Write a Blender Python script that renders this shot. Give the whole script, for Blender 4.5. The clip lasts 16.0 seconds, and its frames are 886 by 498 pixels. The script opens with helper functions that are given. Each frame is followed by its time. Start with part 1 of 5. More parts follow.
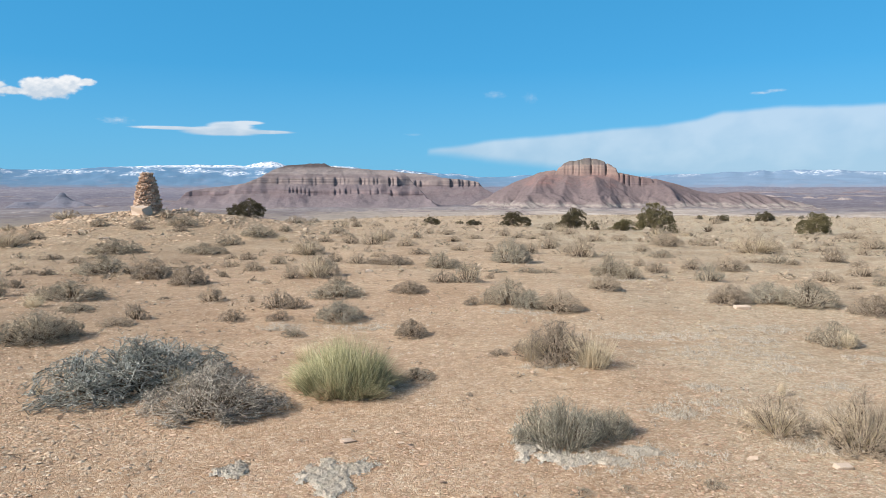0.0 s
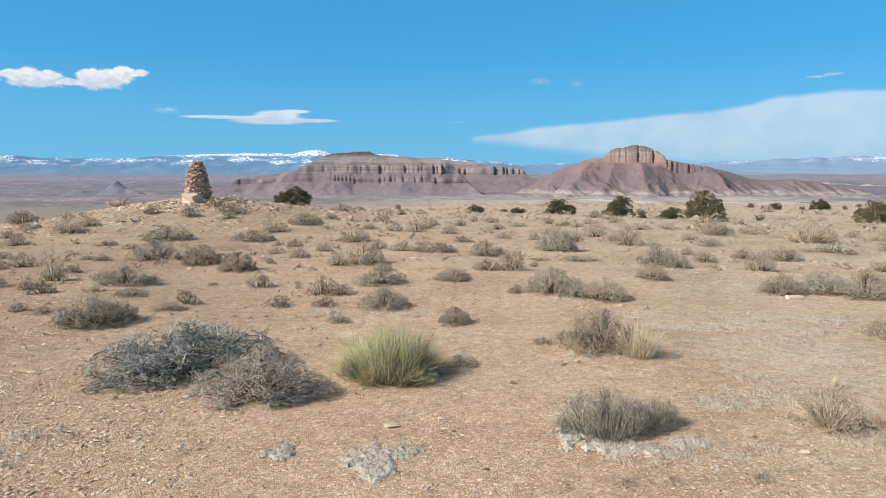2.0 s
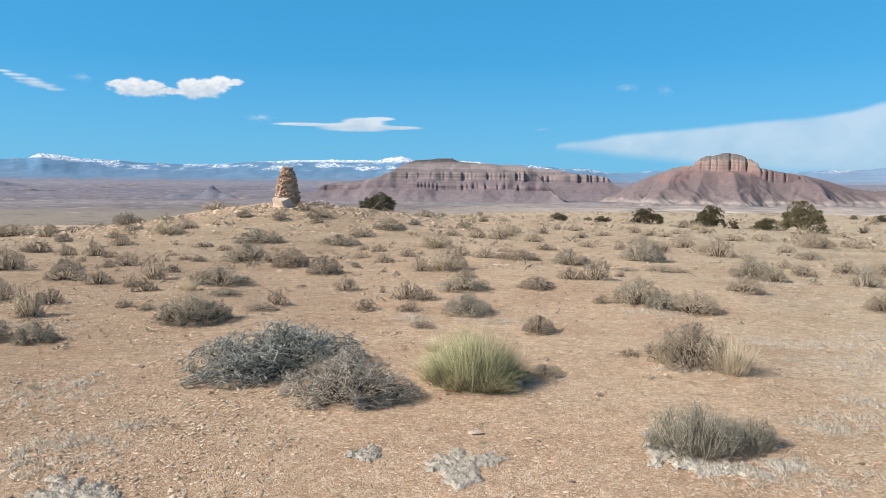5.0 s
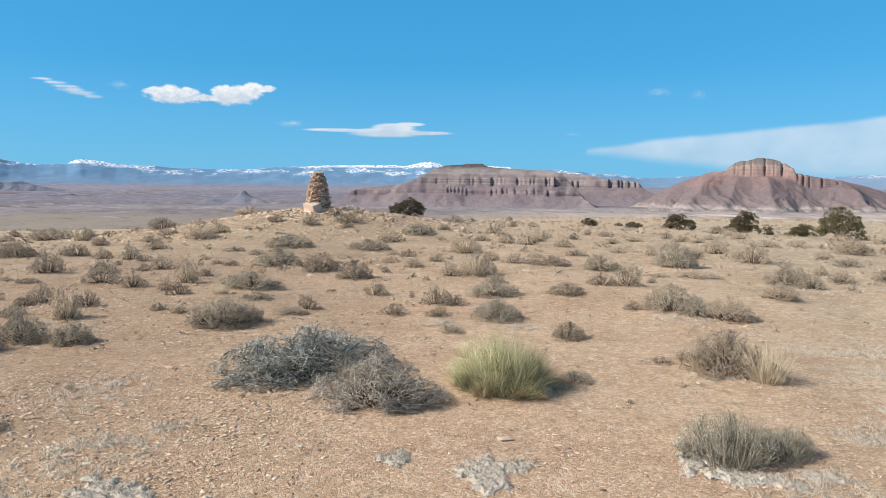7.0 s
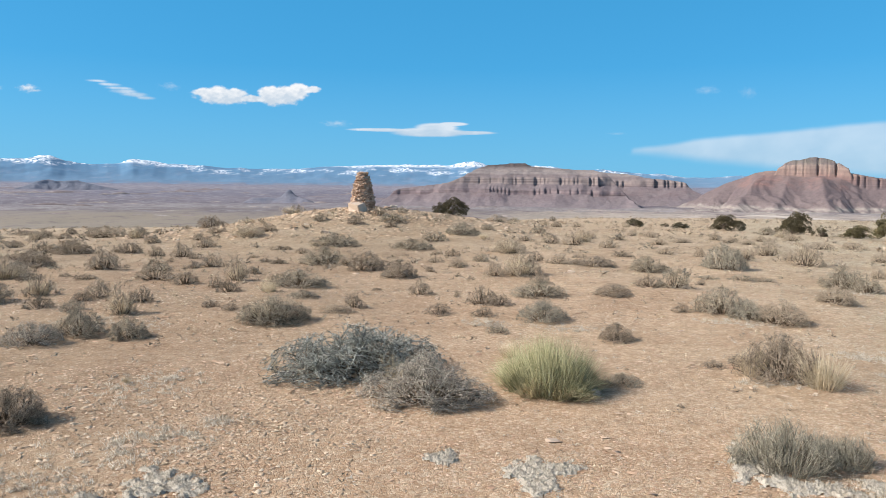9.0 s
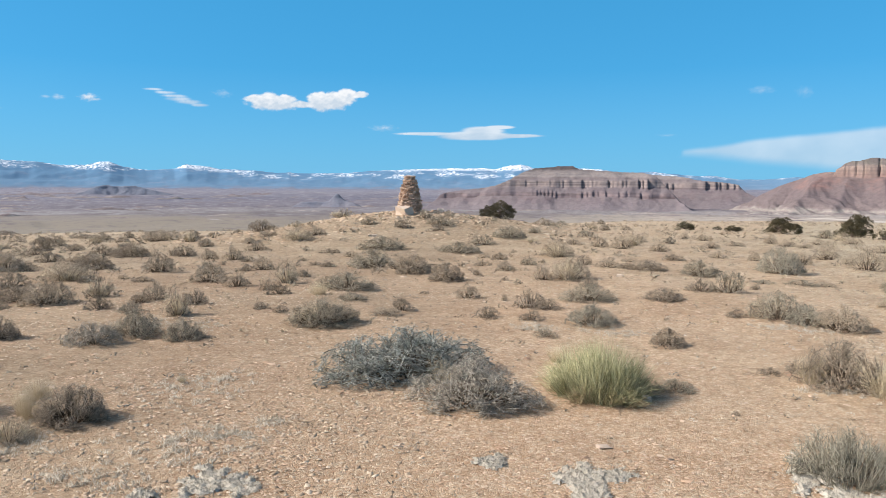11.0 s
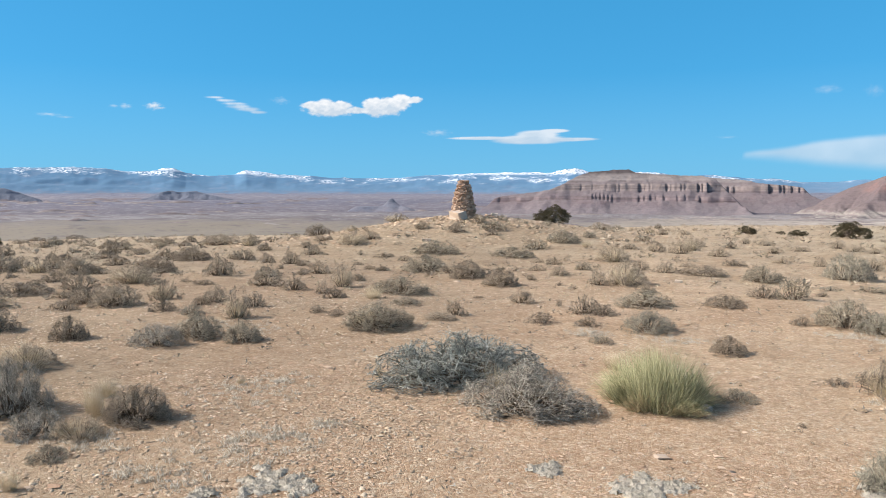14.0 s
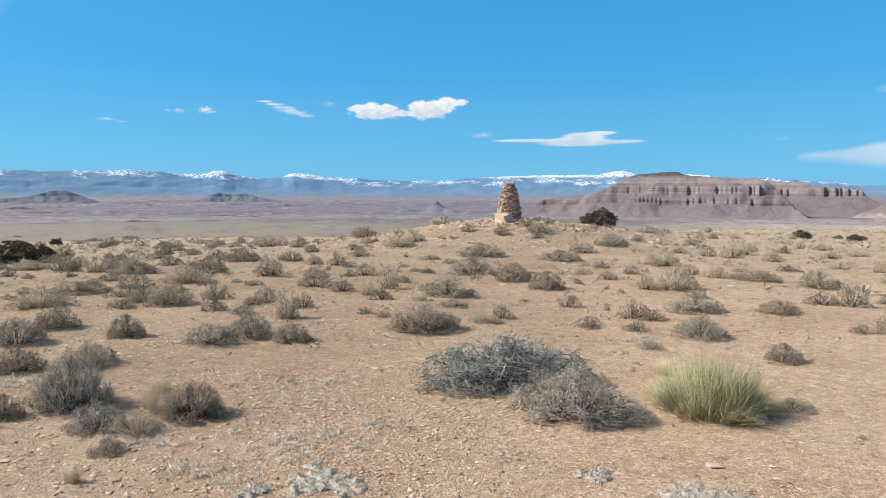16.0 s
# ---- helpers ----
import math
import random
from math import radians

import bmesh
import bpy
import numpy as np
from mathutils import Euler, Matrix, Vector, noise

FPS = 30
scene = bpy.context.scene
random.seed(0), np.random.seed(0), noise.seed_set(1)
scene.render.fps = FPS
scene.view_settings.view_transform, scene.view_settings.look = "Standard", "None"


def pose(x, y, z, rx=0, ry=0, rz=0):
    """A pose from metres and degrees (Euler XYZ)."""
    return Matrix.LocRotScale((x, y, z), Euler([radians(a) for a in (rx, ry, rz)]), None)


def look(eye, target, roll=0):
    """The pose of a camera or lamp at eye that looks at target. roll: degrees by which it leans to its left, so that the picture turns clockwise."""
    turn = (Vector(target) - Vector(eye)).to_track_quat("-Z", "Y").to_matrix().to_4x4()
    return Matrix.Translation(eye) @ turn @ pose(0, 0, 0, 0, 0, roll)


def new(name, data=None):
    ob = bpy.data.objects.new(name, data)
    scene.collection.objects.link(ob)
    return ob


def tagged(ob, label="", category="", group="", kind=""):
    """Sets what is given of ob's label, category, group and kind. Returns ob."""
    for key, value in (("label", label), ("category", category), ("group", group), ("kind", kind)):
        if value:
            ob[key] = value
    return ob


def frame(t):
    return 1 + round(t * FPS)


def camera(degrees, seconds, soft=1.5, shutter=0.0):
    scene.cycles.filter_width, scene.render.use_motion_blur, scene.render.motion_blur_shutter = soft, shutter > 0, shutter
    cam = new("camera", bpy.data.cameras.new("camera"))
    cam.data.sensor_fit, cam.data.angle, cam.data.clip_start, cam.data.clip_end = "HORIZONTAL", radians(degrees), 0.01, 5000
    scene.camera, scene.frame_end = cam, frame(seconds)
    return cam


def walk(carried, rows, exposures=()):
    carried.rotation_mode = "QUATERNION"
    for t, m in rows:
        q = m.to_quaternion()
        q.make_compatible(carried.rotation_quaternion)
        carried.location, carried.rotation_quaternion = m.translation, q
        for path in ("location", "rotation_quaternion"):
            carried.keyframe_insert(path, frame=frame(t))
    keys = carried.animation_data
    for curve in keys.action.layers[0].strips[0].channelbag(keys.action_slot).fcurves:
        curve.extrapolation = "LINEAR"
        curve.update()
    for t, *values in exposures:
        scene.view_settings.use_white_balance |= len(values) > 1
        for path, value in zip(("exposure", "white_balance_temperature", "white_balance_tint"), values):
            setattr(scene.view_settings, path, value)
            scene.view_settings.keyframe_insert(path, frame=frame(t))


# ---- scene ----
cam = camera(64.2, 16.0, 0.7)
PATH = [
    (0, (-0.03, 0.281, 1.49), (-0.025, 2.273, 1.316), 0.0),
    (0.5, (-0.019, 0.267, 1.495), (-0.045, 2.259, 1.311), -0.3),
    (1, (-0.015, 0.28, 1.487), (-0.084, 2.27, 1.297), -0.3),
    (1.5, (-0.018, 0.279, 1.489), (-0.113, 2.267, 1.29), -0.3),
    (2, (-0.03, 0.282, 1.486), (-0.149, 2.268, 1.278), -0.1),
    (2.5, (-0.037, 0.274, 1.486), (-0.2, 2.257, 1.289), 0.1),
    (3, (-0.053, 0.276, 1.483), (-0.243, 2.258, 1.292), -0.0),
    (3.5, (-0.063, 0.276, 1.486), (-0.283, 2.254, 1.292), 0.1),
    (4, (-0.073, 0.274, 1.486), (-0.334, 2.248, 1.299), 0.2),
    (4.2, (-0.073, 0.274, 1.486), (-0.359, 2.244, 1.295), 0.2),
    (6.3, (-0.064, 0.28, 1.487), (-0.445, 2.235, 1.309), 0.4),
    (6.5, (-0.064, 0.28, 1.487), (-0.455, 2.233, 1.311), 0.3),
    (7, (-0.073, 0.277, 1.486), (-0.501, 2.223, 1.311), 0.4),
    (7.5, (-0.079, 0.276, 1.488), (-0.521, 2.218, 1.314), 0.5),
    (8, (-0.084, 0.261, 1.49), (-0.561, 2.196, 1.323), 0.7),
    (8.5, (-0.098, 0.266, 1.492), (-0.618, 2.187, 1.302), 0.8),
    (9, (-0.11, 0.257, 1.49), (-0.654, 2.174, 1.313), 0.5),
    (9.5, (-0.12, 0.251, 1.496), (-0.701, 2.156, 1.314), 0.4),
    (10, (-0.118, 0.26, 1.49), (-0.747, 2.152, 1.323), 0.1),
    (10.2, (-0.123, 0.257, 1.487), (-0.755, 2.147, 1.316), 0.2),
    (12.3, (-0.125, 0.262, 1.489), (-0.856, 2.118, 1.332), -0.2),
    (12.5, (-0.124, 0.258, 1.491), (-0.854, 2.113, 1.331), -0.2),
    (13, (-0.122, 0.257, 1.494), (-0.908, 2.09, 1.336), -0.2),
    (13.5, (-0.13, 0.256, 1.492), (-0.925, 2.085, 1.338), -0.1),
    (14, (-0.131, 0.258, 1.492), (-0.941, 2.08, 1.336), -0.0),
    (14.5, (-0.133, 0.261, 1.489), (-0.957, 2.076, 1.329), 0.4),
    (15, (-0.135, 0.259, 1.49), (-1.001, 2.055, 1.332), 0.1),
    (15.5, (-0.142, 0.243, 1.495), (-1.031, 2.028, 1.341), 0.1),
    (16, (-0.149, 0.24, 1.495), (-1.073, 2.007, 1.346), 0.1),
]
walk(cam, [(t, look(eye, target, roll)) for t, eye, target, roll in PATH], [(0, 0.21), (8, 0.25), (16, 0.29)])

# ---- daylight ----
SUN_AZ, SUN_EL = 245.0, 37.0
world = bpy.data.worlds.new("sky")
scene.world = world
world.use_nodes = True
wt = world.node_tree
sky = wt.nodes.new("ShaderNodeTexSky")
sky.sky_type = "NISHITA"
sky.sun_disc = False
sky.sun_elevation, sky.sun_rotation = radians(SUN_EL), radians(SUN_AZ)
sky.altitude, sky.air_density, sky.dust_density, sky.ozone_density = 1800, 1.0, 0.6, 1.6
tint = wt.nodes.new("ShaderNodeMix")
tint.data_type, tint.blend_type = "RGBA", "MULTIPLY"
tint.inputs[0].default_value = 1.0
tint.inputs[7].default_value = (0.5, 1.03, 1.28, 1)
wt.links.new(sky.outputs[0], tint.inputs[6])
deep = wt.nodes.new("ShaderNodeMix")
deep.data_type = "RGBA"
deep.inputs[0].default_value = 0.6
deep.inputs[7].default_value = (0.45, 4.05, 7.95, 1)
wt.links.new(tint.outputs[2], deep.inputs[6])
# pale haze at the horizon; overhead, out of view, warmed to fill blue shadows
where = wt.nodes.new("ShaderNodeTexCoord")
lift = wt.nodes.new("ShaderNodeSeparateXYZ")
wt.links.new(where.outputs["Generated"], lift.inputs[0])
haze = wt.nodes.new("ShaderNodeMix")
haze.data_type = "RGBA"
haze.inputs[7].default_value = (1.9, 5.0, 7.9, 1)
low = wt.nodes.new("ShaderNodeMapRange")
low.inputs[1].default_value, low.inputs[2].default_value, low.inputs[3].default_value, low.inputs[4].default_value = 0.0, 0.16, 0.7, 0.0
wt.links.new(lift.outputs[2], low.inputs[0])
wt.links.new(low.outputs[0], haze.inputs[0])
wt.links.new(deep.outputs[2], haze.inputs[6])
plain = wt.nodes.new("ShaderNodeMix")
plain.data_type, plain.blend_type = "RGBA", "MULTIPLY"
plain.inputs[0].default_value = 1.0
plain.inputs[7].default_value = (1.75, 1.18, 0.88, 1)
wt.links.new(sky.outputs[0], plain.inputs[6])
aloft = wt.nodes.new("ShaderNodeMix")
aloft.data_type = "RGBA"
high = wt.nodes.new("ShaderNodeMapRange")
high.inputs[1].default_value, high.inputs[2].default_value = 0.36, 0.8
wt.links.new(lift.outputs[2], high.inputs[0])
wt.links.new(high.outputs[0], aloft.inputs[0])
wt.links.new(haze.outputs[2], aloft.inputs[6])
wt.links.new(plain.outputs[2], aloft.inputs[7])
# added fill: unseen sky round the sun made brighter and warmer
sunward_fill = wt.nodes.new("ShaderNodeMix")
sunward_fill.data_type = "RGBA"
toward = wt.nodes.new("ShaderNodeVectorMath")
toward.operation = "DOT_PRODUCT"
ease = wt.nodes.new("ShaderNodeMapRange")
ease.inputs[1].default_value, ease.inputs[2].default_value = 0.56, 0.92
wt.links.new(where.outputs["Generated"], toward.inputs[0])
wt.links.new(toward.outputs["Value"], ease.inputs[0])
wt.links.new(ease.outputs[0], sunward_fill.inputs[0])
wt.links.new(aloft.outputs[2], sunward_fill.inputs[6])
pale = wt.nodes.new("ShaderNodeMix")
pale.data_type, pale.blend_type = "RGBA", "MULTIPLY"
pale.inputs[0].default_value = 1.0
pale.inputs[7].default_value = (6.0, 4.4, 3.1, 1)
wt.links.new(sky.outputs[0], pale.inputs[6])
wt.links.new(pale.outputs[2], sunward_fill.inputs[7])
wt.links.new(sunward_fill.outputs[2], wt.nodes["Background"].inputs[0])
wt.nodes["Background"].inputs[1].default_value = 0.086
sun = new("sun", bpy.data.lights.new("sun", "SUN"))
sun.data.energy, sun.data.angle, sun.data.color = 5.0, radians(0.5), (1.0, 0.93, 0.84)
sd = Vector((math.sin(radians(SUN_AZ)) * math.cos(radians(SUN_EL)), math.cos(radians(SUN_AZ)) * math.cos(radians(SUN_EL)), math.sin(radians(SUN_EL))))
toward.inputs[1].default_value = sd
sun.matrix_world = look(sd * 50, (0, 0, 0))

# ---- materials ----
class Tree:
    """A short way to write node materials."""
    def __init__(self, name, rough=0.9):
        self.mat = bpy.data.materials.new(name)
        self.mat.use_nodes = True
        self.t = self.mat.node_tree
        self.bsdf = self.t.nodes["Principled BSDF"]
        self.bsdf.inputs["Roughness"].default_value = rough
        self.bsdf.inputs["Specular IOR Level"].default_value = 0.25
        self.out = self.t.nodes["Material Output"]

    def node(self, kind, **kw):
        n = self.t.nodes.new(kind)
        for k, v in kw.items():
            if k == "operation":
                n.operation = v
            elif k == "data_type":
                n.data_type = v
            elif k == "blend_type":
                n.blend_type = v
            elif k == "feature":
                n.feature = v
        return n

    def link(self, a, b):
        if isinstance(a, (int, float)):
            b.default_value = a
        elif isinstance(a, tuple):
            b.default_value = (*a, 1) if len(a) == 3 and b.type == "RGBA" else a
        else:
            self.t.links.new(a, b)

    def coords(self, scale=(1, 1, 1)):
        c = self.node("ShaderNodeTexCoord")
        m = self.node("ShaderNodeMapping")
        m.inputs["Scale"].default_value = scale
        self.link(c.outputs["Object"], m.inputs[0])
        return m.outputs[0]

    def noise(self, v, scale, detail=4, rough=0.55, distortion=0.0):
        n = self.node("ShaderNodeTexNoise")
        self.link(v, n.inputs["Vector"])
        n.inputs["Scale"].default_value, n.inputs["Detail"].default_value = scale, detail
        n.inputs["Roughness"].default_value, n.inputs["Distortion"].default_value = rough, distortion
        return n.outputs["Fac"]

    def cells(self, v, scale, feature="F1"):
        n = self.node("ShaderNodeTexVoronoi", feature=feature)
        self.link(v, n.inputs["Vector"])
        n.inputs["Scale"].default_value = scale
        return n

    def math(self, op, a, b=0.0):
        n = self.node("ShaderNodeMath", operation=op)
        self.link(a, n.inputs[0])
        self.link(b, n.inputs[1])
        return n.outputs[0]

    def span(self, v, lo, hi, a=0.0, b=1.0):
        n = self.node("ShaderNodeMapRange")
        self.link(v, n.inputs[0])
        for i, x in enumerate((lo, hi, a, b)):
            n.inputs[i + 1].default_value = x
        return n.outputs[0]

    def mix(self, f, a, b, blend="MIX"):
        n = self.node("ShaderNodeMix", data_type="RGBA", blend_type=blend)
        self.link(f, n.inputs[0])
        self.link(a, n.inputs[6])
        self.link(b, n.inputs[7])
        return n.outputs[2]

    def ramp(self, f, stops):
        n = self.node("ShaderNodeValToRGB")
        e = n.color_ramp.elements
        e[0].position, e[0].color = stops[0][0], (*stops[0][1], 1)
        e[1].position, e[1].color = stops[-1][0], (*stops[-1][1], 1)
        for p, c in stops[1:-1]:
            k = e.new(p)
            k.color = (*c, 1)
        self.link(f, n.inputs[0])
        return n.outputs[0]

    def bump(self, h, strength, distance):
        n = self.node("ShaderNodeBump")
        n.inputs["Strength"].default_value, n.inputs["Distance"].default_value = strength, distance
        self.link(h, n.inputs["Height"])
        self.link(n.outputs[0], self.bsdf.inputs["Normal"])

    def colour(self, c):
        self.link(c, self.bsdf.inputs["Base Color"])
        return self.mat

    def island(self):
        return self.node("ShaderNodeNewGeometry").outputs["Random Per Island"]

    def each(self):
        return self.node("ShaderNodeObjectInfo").outputs["Random"]

    def axis(self, v, k):
        n = self.node("ShaderNodeSeparateXYZ")
        self.link(v, n.inputs[0])
        return n.outputs[k]


def twig_material(name, dark, mid, light, each_spread=0.25):
    m = Tree(name, 0.85)
    dark, light = [tuple(0.85 * a + 0.15 * b for a, b in zip(end, mid)) for end in (dark, light)]
    c = m.ramp(m.island(), [(0.0, dark), (0.5, mid), (1.0, light)])
    c = m.mix(m.span(m.each(), 0, 1, 0, each_spread), c, tuple(x * 0.6 for x in mid))
    return m.colour(c)


def ground_material():
    m = Tree("desert_soil", 0.95)
    v = m.coords()
    big = m.noise(v, 0.35, 5)
    mid = m.noise(v, 3.0, 5, 0.65)
    fine = m.noise(v, 45.0, 4, 0.7)
    warp = m.node("ShaderNodeVectorMath", operation="ADD")
    wob = m.node("ShaderNodeTexNoise")
    m.link(v, wob.inputs["Vector"])
    wob.inputs["Scale"].default_value = 30.0
    sway = m.node("ShaderNodeVectorMath", operation="SCALE")
    m.link(wob.outputs["Color"], sway.inputs[0])
    sway.inputs["Scale"].default_value = 0.018
    m.link(v, warp.inputs[0])
    m.link(sway.outputs[0], warp.inputs[1])
    chips, chips2 = m.cells(warp.outputs[0], 42.0), m.cells(warp.outputs[0], 90.0)
    seam, seam2 = m.cells(warp.outputs[0], 42.0, "DISTANCE_TO_EDGE"), m.cells(warp.outputs[0], 90.0, "DISTANCE_TO_EDGE")
    soil = m.ramp(big, [(0.3, (0.485, 0.283, 0.167)), (0.5, (0.505, 0.307, 0.184)), (0.7, (0.54, 0.348, 0.218))])
    soil = m.mix(m.span(mid, 0.35, 0.7, 0, 0.35), soil, (0.49, 0.334, 0.209))
    stone = m.ramp(m.axis(chips.outputs["Color"], 0), [(0.0, (0.396, 0.233, 0.135)), (0.45, (0.55, 0.365, 0.231)), (1.0, (0.774, 0.625, 0.461))])
    soil = m.mix(m.span(m.axis(chips.outputs["Color"], 1), 0.25, 0.5, 0, 0.8), soil, stone)
    stone2 = m.ramp(m.axis(chips2.outputs["Color"], 0), [(0.0, (0.361, 0.211, 0.122)), (0.5, (0.55, 0.374, 0.235)), (1.0, (0.774, 0.616, 0.452))])
    soil = m.mix(0.5, soil, stone2)
    soil = m.mix(m.span(seam2.outputs["Distance"], 0.12, 0.0, 0, 0.3), soil, (0.206, 0.114, 0.0653))
    soil = m.mix(m.span(seam.outputs["Distance"], 0.06, 0.0, 0, 0.08), soil, (0.189, 0.106, 0.0609))
    soil = m.mix(m.span(fine, 0.4, 0.7, 0.0, 0.3), soil, (0.284, 0.167, 0.0957))
    # pale straw-coloured cover on the knoll away from the bare patch
    pale = m.noise(v, 0.12, 4, 0.6)
    soil = m.mix(m.span(pale, 0.42, 0.62, 0, 0.5), soil, (0.482, 0.352, 0.231))
    reach = m.node("ShaderNodeVectorMath", operation="LENGTH")
    m.link(v, reach.inputs[0])
    litter = m.math("MULTIPLY", m.span(reach.outputs["Value"], 9.0, 26.0), m.span(m.noise(v, 0.9, 6, 0.7), 0.3, 0.6, 0.25, 0.85))
    soil = m.mix(litter, soil, m.ramp(m.noise(v, 7.0, 5, 0.7), [(0.3, (0.35, 0.25, 0.162)), (0.7, (0.52, 0.397, 0.269))]))
    # greyer, darker grit on the western flank
    west = m.math("MULTIPLY", m.span(m.math("ADD", m.axis(v, 0), m.math("MULTIPLY", m.axis(v, 1), 0.12)), -0.6, -4.0), m.span(m.noise(v, 0.8, 6, 0.7), 0.35, 0.6, 0.5, 1.0))
    west = m.math("MULTIPLY", west, m.span(reach.outputs["Value"], 75.0, 9.0))
    soil = m.mix(west, soil, (0.70, 0.69, 0.675), "MULTIPLY")
    sunny = m.math("MULTIPLY", m.span(m.math("SUBTRACT", m.axis(v, 0), m.math("MULTIPLY", m.axis(v, 1), 0.1)), 0.0, 1.6), m.span(m.noise(v, 0.7, 6, 0.7), 0.32, 0.6, 0.25, 0.9))
    soil = m.mix(sunny, soil, (0.98, 1.08, 1.13), "MULTIPLY")
    soil = m.mix(1.0, soil, (0.952, 1.005, 1.025), "MULTIPLY")
    mottle = m.ramp(m.noise(v, 7.0, 8, 0.75), [(0.32, (0.74, 0.71, 0.685)), (0.5, (0.99, 0.985, 0.985)), (0.68, (1.2, 1.19, 1.2))])
    soil = m.mix(1.0, soil, mottle, "MULTIPLY")
    crumbs = m.ramp(m.noise(v, 26.0, 5, 0.7), [(0.34, (0.8, 0.775, 0.755)), (0.5, (1.0, 1.0, 1.0)), (0.66, (1.15, 1.16, 1.17))])
    soil = m.mix(1.0, soil, crumbs, "MULTIPLY")
    broad = m.ramp(m.noise(v, 0.55, 5, 0.65, 0.4), [(0.34, (0.87, 0.83, 0.8)), (0.5, (1.0, 1.0, 1.0)), (0.66, (1.09, 1.11, 1.13))])
    soil = m.mix(1.0, soil, broad, "MULTIPLY")
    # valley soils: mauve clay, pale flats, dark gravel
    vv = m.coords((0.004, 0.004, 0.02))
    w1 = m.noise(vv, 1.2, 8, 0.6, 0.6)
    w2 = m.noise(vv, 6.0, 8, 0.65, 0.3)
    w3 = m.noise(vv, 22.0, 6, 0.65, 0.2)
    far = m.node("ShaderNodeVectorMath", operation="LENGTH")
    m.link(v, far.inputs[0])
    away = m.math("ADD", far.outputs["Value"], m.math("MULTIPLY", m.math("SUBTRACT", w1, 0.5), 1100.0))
    # dry olive flats first, then pale clay, purple-brown badlands; distance haze painted into the far benches
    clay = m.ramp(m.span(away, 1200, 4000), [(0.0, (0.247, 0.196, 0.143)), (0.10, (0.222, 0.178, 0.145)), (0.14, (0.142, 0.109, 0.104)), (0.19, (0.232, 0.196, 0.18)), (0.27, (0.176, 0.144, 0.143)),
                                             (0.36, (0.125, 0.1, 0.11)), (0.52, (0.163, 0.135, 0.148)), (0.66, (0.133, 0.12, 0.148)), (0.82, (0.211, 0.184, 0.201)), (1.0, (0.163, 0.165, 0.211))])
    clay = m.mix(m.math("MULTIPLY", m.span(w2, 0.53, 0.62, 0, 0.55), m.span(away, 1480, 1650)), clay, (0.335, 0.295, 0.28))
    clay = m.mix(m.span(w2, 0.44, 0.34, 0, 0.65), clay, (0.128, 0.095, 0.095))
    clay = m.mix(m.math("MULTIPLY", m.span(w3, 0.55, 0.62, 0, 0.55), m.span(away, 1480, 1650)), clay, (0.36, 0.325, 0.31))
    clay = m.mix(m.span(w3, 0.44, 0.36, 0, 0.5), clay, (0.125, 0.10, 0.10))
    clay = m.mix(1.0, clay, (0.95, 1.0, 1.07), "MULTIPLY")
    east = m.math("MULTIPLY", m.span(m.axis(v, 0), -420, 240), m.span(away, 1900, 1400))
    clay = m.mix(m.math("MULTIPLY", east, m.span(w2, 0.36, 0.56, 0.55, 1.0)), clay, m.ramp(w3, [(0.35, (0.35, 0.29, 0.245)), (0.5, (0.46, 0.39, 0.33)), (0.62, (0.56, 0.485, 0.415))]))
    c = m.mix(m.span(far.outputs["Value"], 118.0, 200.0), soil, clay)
    h = m.math("ADD", m.span(seam.outputs["Distance"], 0.0, 0.15), m.math("MULTIPLY", m.span(seam2.outputs["Distance"], 0.0, 0.12), 0.6))
    h = m.math("ADD", h, m.math("MULTIPLY", m.axis(chips.outputs["Color"], 2), 0.8))
    m.bump(h, 0.6, 0.006)
    return m.colour(c)


def stone_material(name, dark, mid, light, island=True):
    m = Tree(name, 0.9)
    v = m.coords()
    r = m.island() if island else m.each()
    c = m.ramp(r, [(0.0, dark), (0.5, mid), (1.0, light)])
    n = m.noise(v, 14.0, 6, 0.7)
    c = m.mix(m.span(n, 0.35, 0.7, 0.0, 0.5), c, tuple(x * 0.6 for x in dark))
    m.bump(m.noise(v, 40.0, 5, 0.7), 0.6, 0.01)
    return m.colour(c)


